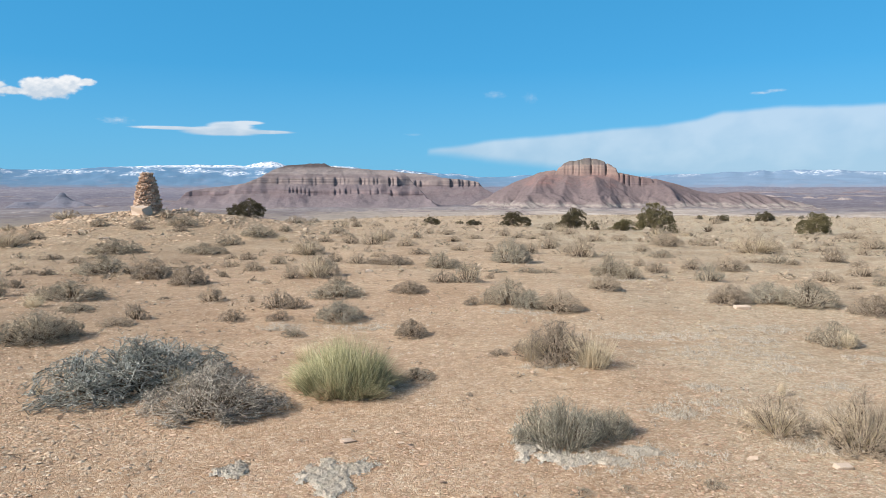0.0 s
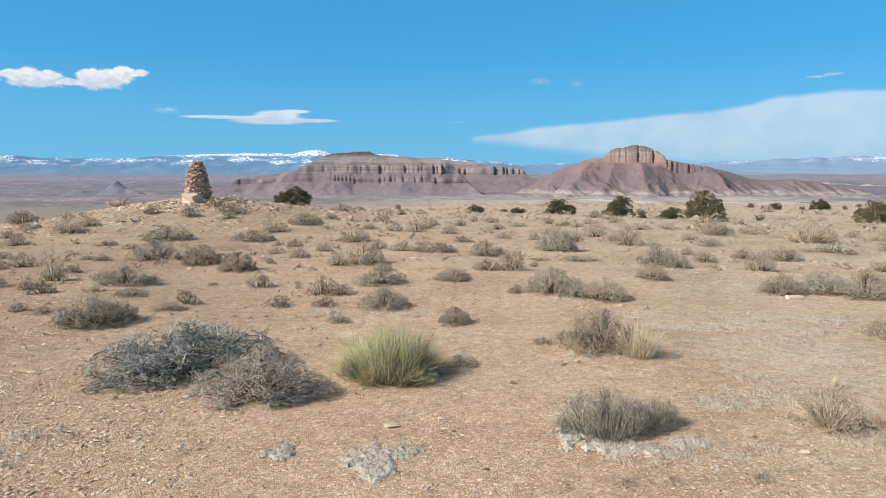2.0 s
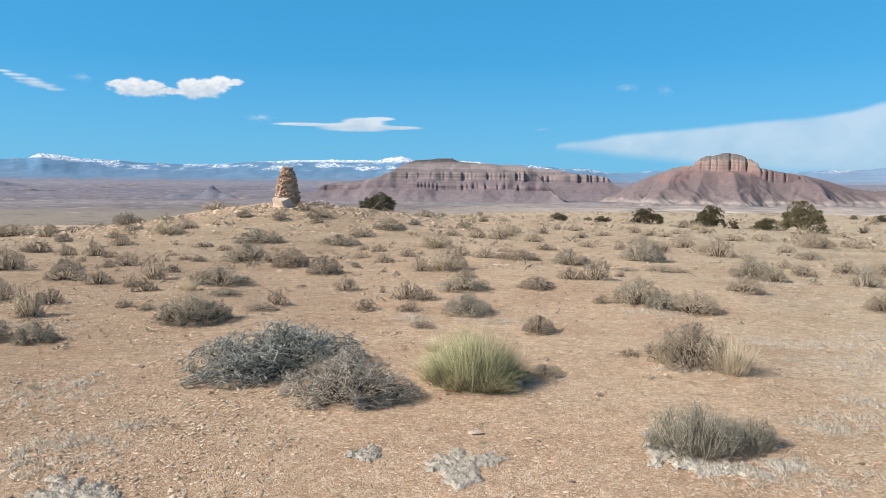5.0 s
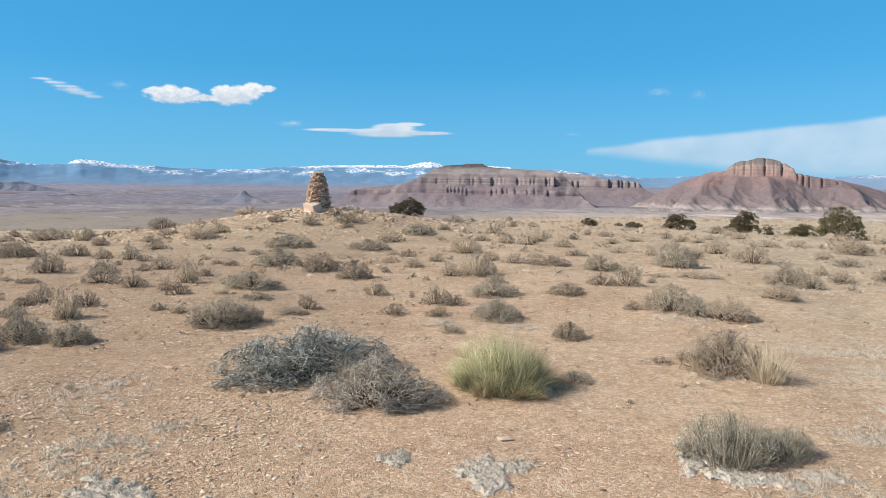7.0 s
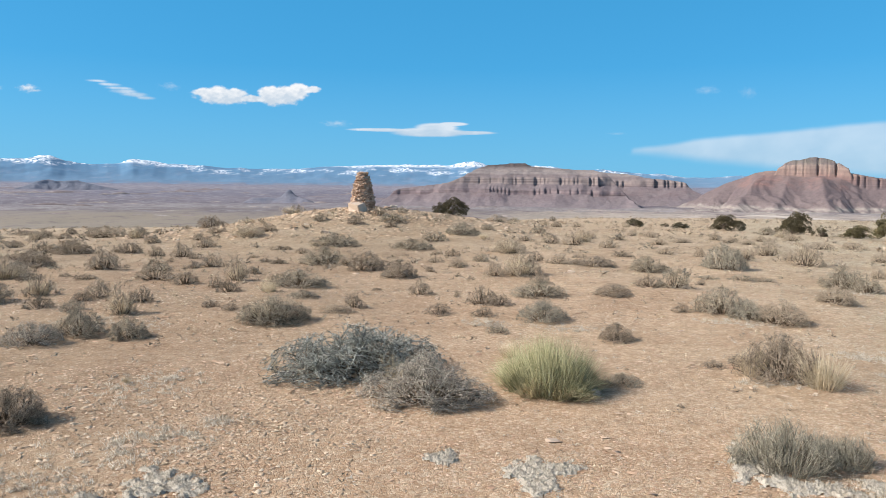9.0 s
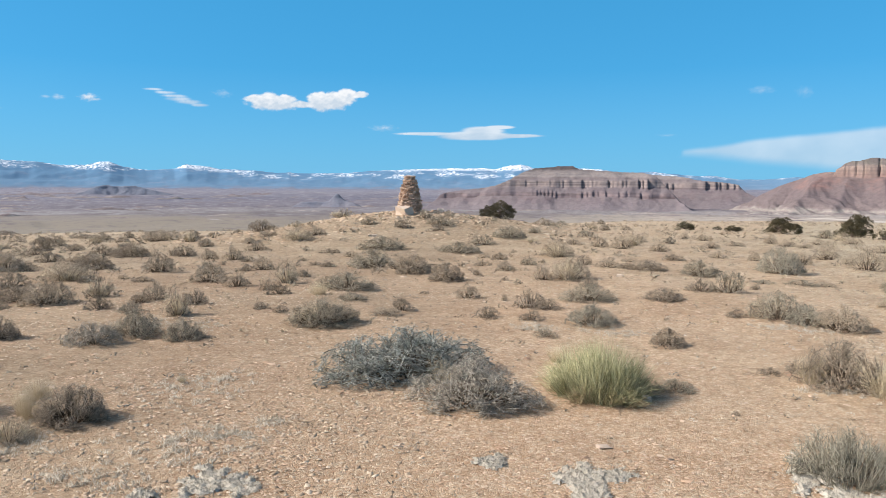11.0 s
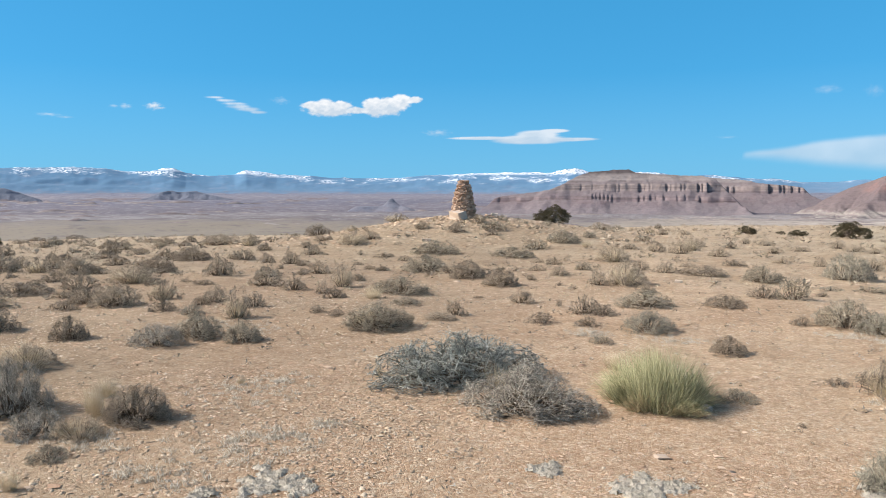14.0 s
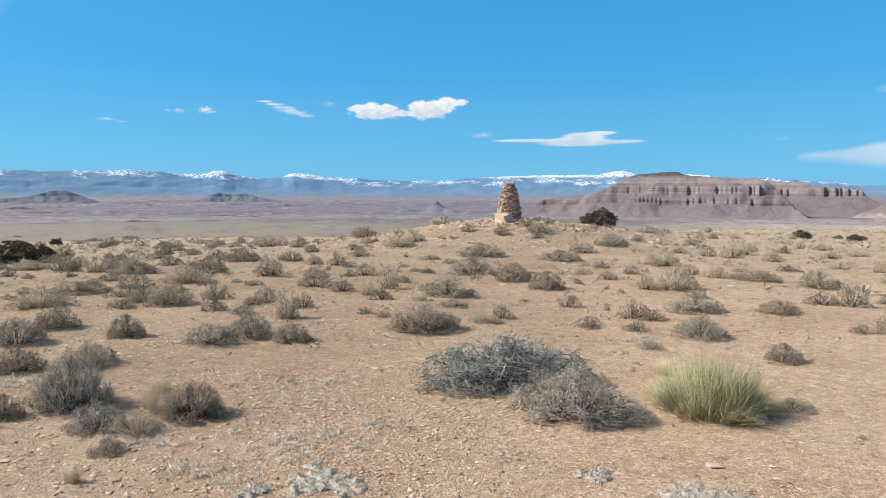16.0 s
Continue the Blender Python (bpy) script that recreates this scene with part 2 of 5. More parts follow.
def rock_wall_material(name, bands, foot, scale, foot_from=-80.0, blur=30.0, red=None, foot_to=500.0, layers=1.0):
    """Layered rock: bands of colour by height, thin strata, scree on the gentler slopes; red stains a stretch of heights in patches."""
    m = Tree(name, 0.95)
    v = m.coords()
    z = m.axis(v, 2)
    n = m.noise(v, scale * 0.4, 6, 0.6)
    zz = m.math("ADD", z, m.math("MULTIPLY", m.math("SUBTRACT", n, 0.5), blur))
    lo, hi = bands[0][0], bands[-1][0]
    c = m.ramp(m.span(zz, lo, hi), [((b[0] - lo) / (hi - lo), b[1]) for b in bands])
    if red:
        zone = m.math("MULTIPLY", m.span(zz, red[0] - 8, red[0] + 8), m.span(zz, red[1] + 8, red[1] - 8))
        patch = m.span(m.noise(m.coords((1, 1, 0.5)), 0.013, 4, 0.6), 0.46, 0.56)
        c = m.mix(m.math("MULTIPLY", zone, patch), c, red[2])
    thin = m.noise(m.coords((0.006, 0.006, 0.22)), 1.0, 4, 0.65)
    steep = m.axis(m.node("ShaderNodeNewGeometry").outputs["True Normal"], 2)
    c = m.mix(m.span(steep, 0.75, 0.5, 0.12, layers), c, m.ramp(thin, [(0.34, (0.66, 0.645, 0.65)), (0.5, (1.0, 1.0, 1.0)), (0.66, (1.28, 1.27, 1.26))]), "MULTIPLY")
    debris = m.noise(m.coords((0.03, 0.03, 0.01)), 1.0, 5, 0.6)
    c = m.mix(m.math("MULTIPLY", m.span(steep, 0.45, 0.8), m.math("MULTIPLY", m.span(debris, 0.35, 0.6, 0, 0.8), m.math("MULTIPLY", m.span(zz, foot_from - 6, foot_from + 6), m.span(zz, foot_to + 4, foot_to - 4)))), c, foot)
    speck = m.noise(m.coords((1, 1, 0.6)), 0.11, 6, 0.7)
    c = m.mix(1.0, c, m.ramp(speck, [(0.3, (0.82, 0.81, 0.81)), (0.5, (1.0, 1.0, 1.0)), (0.7, (1.16, 1.15, 1.14))]), "MULTIPLY")
    m.bump(m.noise(m.coords((1, 1, 0.5)), 0.16, 7, 0.65), 0.5, 3.0)
    return m.colour(c)


def mountain_material():
    m = Tree("hazed_far_mountain", 1.0)
    v = m.coords((1, 1, 1))
    z = m.axis(v, 2)
    n = m.noise(v, 0.012, 8, 0.62)
    n2 = m.noise(m.coords((1, 1, 0.5)), 0.06, 7, 0.7)
    zz = m.math("ADD", z, m.math("MULTIPLY", m.math("SUBTRACT", n, 0.5), 70.0))
    # timbered slopes with the blue of distance haze painted in
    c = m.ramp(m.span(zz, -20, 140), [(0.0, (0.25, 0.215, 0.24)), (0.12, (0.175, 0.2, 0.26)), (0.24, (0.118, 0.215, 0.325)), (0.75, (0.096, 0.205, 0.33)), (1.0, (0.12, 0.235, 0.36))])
    patch = m.noise(m.coords((1, 1, 1.6)), 0.006, 5, 0.6)
    snow = m.math("MULTIPLY", m.span(m.math("ADD", zz, m.span(m.axis(v, 0), -2750, -2350, 0, 36)), 98, 112), m.math("MULTIPLY", m.span(n2, 0.47, 0.55), m.span(patch, 0.48, 0.58)))
    line = m.math("SUBTRACT", z, m.span(m.axis(v, 0), -2950, -3350, 0, 28))
    snow = m.math("MAXIMUM", snow, m.math("MULTIPLY", m.span(line, 114, 126), m.span(n2, 0.43, 0.52)))
    # paler haze mixed into the colour eastward, snow dulled with it
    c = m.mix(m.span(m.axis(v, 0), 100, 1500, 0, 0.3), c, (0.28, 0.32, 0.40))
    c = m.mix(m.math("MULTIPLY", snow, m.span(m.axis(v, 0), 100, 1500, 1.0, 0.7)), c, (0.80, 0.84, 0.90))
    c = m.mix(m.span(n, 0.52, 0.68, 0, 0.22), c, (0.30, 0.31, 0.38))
    return m.colour(c)


def cloud_material():
    m = Tree("glowing_cloud", 1.0)
    a = m.node("ShaderNodeAttribute")
    a.attribute_name = "cover"
    dens = m.axis(a.outputs["Color"], 0)
    lit = m.axis(a.outputs["Color"], 1)
    # clouds shine by emission; lit carries their painted shading
    glow = m.node("ShaderNodeEmission")
    m.link(m.mix(lit, (0.62, 0.71, 0.81), (1.0, 1.0, 1.01)), glow.inputs[0])
    glow.inputs[1].default_value = 0.84
    clear = m.node("ShaderNodeBsdfTransparent")
    mixer = m.node("ShaderNodeMixShader")
    m.link(dens, mixer.inputs[0])
    m.link(clear.outputs[0], mixer.inputs[1])
    m.link(glow.outputs[0], mixer.inputs[2])
    m.link(mixer.outputs[0], m.out.inputs[0])
    return m.mat


def cushion_material():
    m = Tree("ashy_mat", 0.95)
    v = m.coords()
    c = m.ramp(m.noise(v, 160.0, 4, 0.7), [(0.3, (0.33, 0.29, 0.23)), (0.48, (0.49, 0.44, 0.365)), (0.65, (0.62, 0.56, 0.48))])
    c = m.mix(m.span(m.island(), 0.3, 1.0, 0, 0.35), c, (0.65, 0.6, 0.52))
    c = m.mix(m.span(m.noise(v, 18.0, 4, 0.6), 0.45, 0.7, 0, 0.35), c, (0.46, 0.385, 0.295))
    m.bump(m.noise(v, 260.0, 3, 0.7), 0.8, 0.006)
    return m.colour(c)


SOIL = ground_material()
GRAVEL = stone_material("loose_gravel", (0.43, 0.27, 0.175), (0.58, 0.405, 0.282), (0.73, 0.57, 0.43))
GRIT = stone_material("grey_grit", (0.36, 0.26, 0.175), (0.50, 0.38, 0.27), (0.70, 0.58, 0.445))
RUBBLE = stone_material("knoll_rubble", (0.38, 0.265, 0.175), (0.50, 0.365, 0.25), (0.66, 0.515, 0.38))
CAIRN_STONE = stone_material("cairn_sandstone", (0.33, 0.215, 0.15), (0.50, 0.355, 0.26), (0.68, 0.52, 0.40), island=False)
PALE_STONE = stone_material("pale_sandstone", (0.55, 0.42, 0.325), (0.66, 0.53, 0.42), (0.74, 0.62, 0.51), island=False)
# wood darkened so that shrub cores read as shaded
WOOD = twig_material("shade_dark_wood", (0.045, 0.031, 0.02), (0.095, 0.066, 0.043), (0.19, 0.138, 0.09))
SAGE = twig_material("sage_twig", (0.10, 0.081, 0.059), (0.31, 0.262, 0.196), (0.63, 0.545, 0.42))
BLUE_SAGE = twig_material("blue_sage_twig", (0.075, 0.075, 0.064), (0.262, 0.264, 0.232), (0.64, 0.64, 0.575))
GREY_TWIG = twig_material("bare_grey_twig", (0.08, 0.07, 0.056), (0.30, 0.265, 0.22), (0.74, 0.67, 0.57))
PALE_SAGE = twig_material("pale_sage_twig", (0.11, 0.095, 0.072), (0.305, 0.268, 0.208), (0.58, 0.52, 0.415))
GREEN_GREY = twig_material("green_grey_twig", (0.07, 0.062, 0.046), (0.27, 0.243, 0.185), (0.66, 0.6, 0.48))
BROWN = twig_material("brown_twig", (0.17, 0.13, 0.093), (0.395, 0.316, 0.234), (0.64, 0.535, 0.41))
DARK_TWIG = twig_material("dark_twig", (0.10, 0.077, 0.056), (0.285, 0.226, 0.168), (0.54, 0.445, 0.342))
OLIVE = twig_material("olive_twig", (0.22, 0.172, 0.096), (0.385, 0.31, 0.18), (0.57, 0.47, 0.29))
STRAW = twig_material("dry_straw", (0.46, 0.365, 0.24), (0.62, 0.51, 0.35), (0.76, 0.66, 0.49))
GREEN = twig_material("green_stem", (0.09, 0.086, 0.044), (0.33, 0.316, 0.168), (0.66, 0.62, 0.39))
MAT = cushion_material()
COVER = twig_material("dry_cover", (0.27, 0.225, 0.17), (0.5, 0.435, 0.35), (0.72, 0.65, 0.55))
JUNIPER = twig_material("juniper_leaf", (0.05, 0.042, 0.024), (0.098, 0.082, 0.046), (0.165, 0.14, 0.082))
JUNIPER_LIGHT = twig_material("juniper_leaf_light", (0.07, 0.061, 0.031), (0.145, 0.124, 0.062), (0.245, 0.208, 0.112))
BARK = twig_material("juniper_bark", (0.09, 0.07, 0.05), (0.16, 0.12, 0.09), (0.22, 0.17, 0.13))
CLOUD = cloud_material()

# ---- the lie of the land ----
MOUND = (-12.3, 29.8)


def smooth(a):
    a = np.clip(a, 0.0, 1.0)
    return a * a * (3 - 2 * a)


def waves(x, y, n=7, seed=3):
    """Soft irregular swell between about -1 and 1."""
    rng = np.random.RandomState(seed)
    s = np.zeros_like(np.asarray(x, dtype=float) + np.asarray(y, dtype=float))
    for k in range(n):
        a, p, f = rng.rand() * 6.28, rng.rand() * 6.28, 1.7 ** (k * 0.6)
        s = s + np.sin((x * math.cos(a) + y * math.sin(a)) * f + p + 1.3 * np.sin((y * math.cos(a) - x * math.sin(a)) * f * 0.6 + k)) / f ** 0.7
    return s / 2.2


def height(x, y):
    """Ground level: a low swell under the eye, the cairn's mound, the knoll's edge, then the valley and its far rise."""
    x, y = np.asarray(x, dtype=float), np.asarray(y, dtype=float)
    r, az = np.hypot(x, y), np.arctan2(x, y)
    left = smooth((0.3 - az) / 1.0)
    fall, edge = 0.027 + 0.020 * left, 112 - 20 * left
    d = np.maximum(np.minimum(r, edge) - 8, 0)
    z = -fall * d * d / (d + 6)
    m = np.hypot((x - MOUND[0]) * np.where(x < MOUND[0], 0.85, 0.82), (y - MOUND[1]) * 0.9)
    z = z + 1.32 * np.exp(-(m / 6.0) ** 2)
    z = z + 0.03 * waves(x * 0.9, y * 0.9) * smooth((r - 3) / 6) + 0.12 * waves(x * 0.12, y * 0.12, seed=5) * smooth((r - 25) / 30)
    a = np.maximum(r - edge, 0)
    z = z - 48 * (1 - np.exp(-(a / 160) ** 1.4))
    z = z + 3.0 * waves(x * 0.012, y * 0.012, seed=8) * smooth((r - 300) / 500)
    return z + 62 * smooth((r - 2300) / 2200)

# ---- building helpers ----
def mesh_from(name, verts, faces, material, smooth_faces=False):
    """A mesh from arrays: verts (n, 3), faces (m, 3 or 4)."""
    verts, faces = np.asarray(verts, dtype=np.float32), np.asarray(faces, dtype=np.int32)
    me = bpy.data.meshes.new(name)
    k = faces.shape[1]
    me.vertices.add(len(verts))
    me.vertices.foreach_set("co", verts.ravel())
    me.loops.add(faces.size)
    me.loops.foreach_set("vertex_index", faces.ravel())
    me.polygons.add(len(faces))
    me.polygons.foreach_set("loop_start", np.arange(0, faces.size, k, dtype=np.int32))
    me.polygons.foreach_set("loop_total", np.full(len(faces), k, dtype=np.int32))
    if smooth_faces:
        me.polygons.foreach_set("use_smooth", np.ones(len(faces), dtype=bool))
    me.update(calc_edges=True)
    me.validate()
    me.materials.append(material)
    return me


def grid_faces(rows, cols):
    i = np.arange((rows - 1) * (cols - 1))
    a = (i // (cols - 1)) * cols + i % (cols - 1)
    return np.stack([a, a + 1, a + cols + 1, a + cols], axis=1)


def under(ob, parent):
    ob.parent = parent
    return ob


# ---- ground: one sheet from the feet to the far rise ----
RINGS, SPOKES = 210, 520
rad = np.concatenate([[0.02], 0.5 * (4950 / 0.5) ** np.linspace(0, 1, RINGS - 1)])
# finer spokes over the part that is looked at, coarse behind
ang = np.concatenate([np.linspace(radians(-75), radians(50), 440, endpoint=False), np.linspace(radians(50), radians(285), SPOKES - 440 + 1)])
RR, AA = np.meshgrid(rad, ang, indexing="ij")
GX, GY = RR * np.sin(AA), RR * np.cos(AA)
GZ = height(GX, GY)
far_rough = waves(GX * 0.05, GY * 0.05, seed=12) * waves(GX * 0.007, GY * 0.007, seed=13)
GZ = GZ + 1.6 * far_rough * smooth((RR - 500) / 700)
gverts = np.stack([GX, GY, GZ], axis=-1).reshape(-1, 3)
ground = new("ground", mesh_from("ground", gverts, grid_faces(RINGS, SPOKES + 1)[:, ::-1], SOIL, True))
tagged(ground, "stony orange-tan desert soil falling to a mauve valley", "ground", kind="structure")


# ---- far relief ----
def ridged(u, seed, octaves=5, f=1.0):
    rng = np.random.RandomState(seed)
    s, amp = np.zeros_like(u), 1.0
    for k in range(octaves):
        s = s + amp * (1 - np.abs(np.sin(u * f + rng.rand() * 6 + 0.9 * np.sin(u * f * 0.37 + rng.rand() * 6))))
        f, amp = f * 1.93, amp * 0.55
    return s - 0.8


def range_verts(az, dist, u, v, z):
    a = radians(az)
    X = math.sin(a) * dist + u * math.cos(a) + v * math.sin(a)
    Y = math.cos(a) * dist - u * math.sin(a) + v * math.cos(a)
    return np.stack([X, Y, z], axis=-1).reshape(-1, 3)


def mesa(name, material, az, dist, crest, steps, half, seed, gully, cell=2.2, least=0.5, skew=0.0, rills=3.2, lump=0.0, flutes=(0.11, 4.5), alcoves=()):
    """A table mountain: crest gives its skyline along its length, steps the fall of its side (distance out, height),
    half its half depth; gullies cut its sides into spurs, alcoves (cliff band, along, width, depth) bite into its cliffs."""
    lo, hi = crest[0][0] - 40, crest[-1][0] + 40
    us = np.arange(lo, hi, cell)
    out = [s[0] for s in steps]
    front = np.arange(-half - steps[0][0] - 25, -half + 70, cell)
    vs = np.concatenate([front, np.linspace(-half + 74, half + steps[0][0] * 0.6, 26)])
    U, V = np.meshgrid(us, vs, indexing="xy")
    edge = np.maximum(np.maximum(crest[0][0] - U, U - crest[-1][0]), 0)
    top = -0.9 * edge + np.interp(U, [c[0] for c in crest], [c[1] for c in crest])
    top = top + 1.0 * waves(U * 0.05, V * 0.05, seed=seed) + 0.8 * ridged(U * 0.12 + V * 0.02, seed + 12, 3)
    broad = ridged(U * 0.012 + 0.5 * np.sin(V * 0.011 + U * 0.004), seed, 3) * gully + 5 * waves(U * 0.03, V * 0.03, seed=seed + 9)
    d0 = np.abs(V) - half + broad + skew * U
    # flutes and alcoves cut the cliffs only; the slopes below stay soft
    cliff, flute = np.zeros_like(d0), np.zeros_like(d0)
    band = 0
    for (o1, z1), (o2, z2) in zip(steps[:-1], steps[1:]):
        if z2 - z1 > 1.8 * (o1 - o2):
            near = smooth((d0 - o2 + 13) / 7) * smooth((o1 + 6 - d0) / 6)
            band += 1
            notch = waves(U * flutes[0] + 1.6 * waves(U * 0.013, 0 * V, seed=seed + 2 + band), V * 0.004, 6, seed + 50 + band)
            cut = flutes[1] * smooth((notch - 0.15) / 0.2) * (0.2 + 0.8 * smooth(0.3 + waves(U * 0.021, 0 * V, seed=seed + 60 + band)))
            cut = cut + 2.0 * waves(U * 0.024, V * 0.01, seed=seed + 3 + band)
            for which, at, wide, deep in alcoves:
                if which == band:
                    side = U - at + wide / 2
                    cut = cut + deep * smooth((side + 1.0) / 2.0) * np.clip(1 - side / (2.2 * wide + 2.0), 0, 1)
            cliff = np.maximum(cliff, near)
            flute = flute + cut * near
    present = least + (1 - least) * smooth(0.55 + 0.9 * waves(U * 0.017, 0 * V, seed=seed + 17))
    rill = ridged(U * 0.04 + 0.8 * waves(U * 0.02, V * 0.02, seed=seed + 29), seed + 30, 3)
    d = d0 + flute + rill * rills * (1 - cliff) * smooth((d0 - 0.1 * out[0]) / 40)
    order = np.argsort(out)
    prof = np.interp(d, np.array(out)[order], np.array([s[1] for s in steps])[order])
    plain = np.interp(d, [out[-1], out[len(out) // 2], out[0]], [steps[-1][1], steps[len(out) // 2][1], steps[0][1]])
    prof = plain + (prof - plain) * present + 1.5 * waves(U * 0.02, V * 0.02, seed=seed + 23)
    prof = prof + lump * waves(U * 0.035, V * 0.035, seed=seed + 27) * smooth((d - 0.35 * out[0]) / (0.3 * out[0]))
    prof = prof + 0.5 * waves(U * 0.11, V * 0.11, seed=seed + 4)
    base = steps[0][1]
    h = np.minimum(prof, np.maximum(top, base - 60))
    # ends of the range slope down instead of ending in a wall
    h = np.minimum(h, base - 40 + np.minimum(U - lo, hi - U) * 1.1 + 6 * ridged(V * 0.03, seed + 6, 3))
    h = h - np.maximum(d - out[0], 0) * 0.6
    P = range_verts(az, dist, U, V, h)
    P[:, 2] = np.maximum(P[:, 2], height(P[:, 0], P[:, 1]) - 9)
    ob = new(name, mesh_from(name, P, grid_faces(*U.shape), material, False))
    return ob


def crowned_butte(name, material, az, dist):
    """A butte: a cliffed crown under a rounded cap, a lower red shoulder beside it, scree spurs below and a hummocky clay foot."""
    cell = 2.3
    us = np.arange(-360, 560, cell)
    vs = np.concatenate([np.arange(-330, 40, cell), np.linspace(46, 240, 16)])
    U, V = np.meshgrid(us, vs, indexing="xy")
    # scree: falls from a ridge line along its length, spurs run out towards the plain
    ridge = np.interp(U, [-360, -300, -273, -230, -183, -150, -112, -92, 40, 84, 130, 161, 221, 269, 321, 345, 369, 440, 560], [-56, -30, -12, 10, 30, 41, 48, 47, 41, 21, 20, 25, 7, -9, -17, -14, -10, -20, -48])
    fall = np.maximum(np.abs(V) - 26, 0)
    slope = 0.56 * fall - 0.00062 * np.minimum(fall, 330) ** 2
    spread = smooth(fall / 90)
    spur = np.zeros_like(U)
    for at, lean, wide, tall in ((-8, 0.10, 24, 30), (-66, -0.1, 16, 12), (-122, -0.25, 24, 26), (-205, -0.35, 24, 18), (58, 0.2, 16, 14), (165, 0.30, 28, 30), (225, 0.3, 16, 12), (270, 0.4, 30, 18), (325, 0.2, 22, 14), (420, 0.3, 34, 12)):
        off = (U - at - lean * np.minimum(V, 0) * -1.0) / wide
        spur = spur + tall * np.exp(-np.abs(off) ** 1.5) * spread * np.exp(-fall / 240)
    rough = ridged(U * 0.05 + 0.9 * waves(U * 0.02, V * 0.02, seed=71), 72, 3)
    z = ridge - 6 * spread - slope + spur - 3.2 * rough * spread + 1.2 * waves(U * 0.05, V * 0.05, seed=73)
    # hummocks of clay where the scree runs out
    foot = smooth((-8 - z) / 26)
    z = z + foot * (9.0 * waves(U * 0.022, V * 0.03, seed=75) * smooth((fall - 60) / 60) + 5.0 * ridged(U * 0.05 + V * 0.045, 76, 4) - 1.5)
    z = np.maximum(z, -54 + 6.0 * waves(U * 0.03, V * 0.045, seed=77) + 2.0 * ridged(U * 0.09 + V * 0.05, 78, 3) - np.maximum(-V - 250, 0) * 0.25)

    def block(u0, u1, v0, rim, drop, cracks, seed):
        """Height of a walled block: its rim, and how far inside its edge each place lies."""
        lobes = 4 * waves(U * 0.035, V * 0.02, seed=seed) + 1.2 * waves(U * 0.16, V * 0.05, seed=seed + 1)
        for at, wide, deep in cracks:
            lobes = lobes + deep * smooth((wide / 2 + 1.4 - np.abs(U - at)) / 2.6)
        inside = np.minimum(np.minimum(U - u0, u1 - U) * 1.0, np.minimum(V - v0, 48 - V)) - lobes
        return rim + np.minimum(inside * drop, 0), inside

    wall, inside = block(-98, 54, -40, np.interp(U, [-98, -80, -50, 0, 30, 54], [54, 60, 63, 63, 60, 54]), 3.6, ((-78, 2, 4), (-56, 2, 6), (-40, 1.5, 4), (-9, 3, 10), (12, 1.5, 5), (30, 5, 10)), 81)
    cap = np.interp(U, [-92, -82, -66, -52, -30, -14, 4, 22, 34, 52], [57, 67, 74, 73, 81, 82, 79, 73, 66, 58])
    crown = np.where(inside > 0, np.minimum(wall + 0.55 * np.maximum(inside - 2, 0), np.maximum(cap, wall)) + 0.8 * waves(U * 0.09, V * 0.09, seed=83), wall)
    z = np.where(crown > np.maximum(z, 26), crown, z)
    wall, inside = block(44, 150, -44, np.interp(U, [44, 73, 100, 150], [43, 38, 31, 24]), 2.2, ((78, 5, 9), (92, 3, 6), (64, 2.5, 5), (120, 4, 6)), 85)
    shoulder = np.where(inside > 0, wall + np.minimum(0.1 * inside, 2) + 0.6 * waves(U * 0.09, V * 0.09, seed=87), wall)
    z = np.where(shoulder > np.maximum(z, 3), shoulder, z)
    P = range_verts(az, dist, U, V, z)
    P[:, 2] = np.maximum(P[:, 2], height(P[:, 0], P[:, 1]) - 9)
    return new(name, mesh_from(name, P, grid_faces(*U.shape), material, False))


# strata colours pulled towards mauve, distance haze mixed in
MESA_ROCK = rock_wall_material("mesa_rock", [(-55, (0.212, 0.183, 0.194)), (-30, (0.169, 0.136, 0.147)), (-22, (0.163, 0.124, 0.130)), (-8, (0.191, 0.150, 0.153)), (-3, (0.163, 0.130, 0.139)), (6, (0.156, 0.124, 0.131)), (11, (0.220, 0.178, 0.171)), (24, (0.241, 0.198, 0.188)),
                               (32, (0.169, 0.135, 0.134)), (40, (0.246, 0.212, 0.204)), (50, (0.220, 0.188, 0.179)), (57, (0.161, 0.136, 0.131)), (61, (0.085, 0.069, 0.068)), (75, (0.089, 0.070, 0.069))], (0.195, 0.163, 0.168), 0.05, blur=9.0, foot_to=36.0)
BUTTE_ROCK = rock_wall_material("butte_rock", [(-58, (0.27, 0.24, 0.222)), (-53, (0.285, 0.255, 0.235)), (-49, (0.18, 0.15, 0.148)), (-44, (0.27, 0.24, 0.22)), (-37, (0.16, 0.128, 0.128)), (-6, (0.148, 0.114, 0.117)), (8, (0.15, 0.114, 0.115)),
                                (24, (0.17, 0.12, 0.115)), (33, (0.225, 0.155, 0.137)), (44, (0.262, 0.186, 0.162)), (62, (0.262, 0.202, 0.176)), (69, (0.17, 0.15, 0.128)), (84, (0.135, 0.122, 0.105))], (0.15, 0.118, 0.12), 0.05, foot_from=-20.0, blur=34.0, red=(4, 31, (0.25, 0.148, 0.132)), layers=0.4)
# distance haze painted into the rock as blue-grey
HAZY_HILL_ROCK = rock_wall_material("hazy_hill_rock", [(-50, (0.2, 0.185, 0.21)), (-20, (0.16, 0.17, 0.21)), (10, (0.135, 0.158, 0.205)), (60, (0.12, 0.148, 0.2))], (0.17, 0.178, 0.22), 0.04)
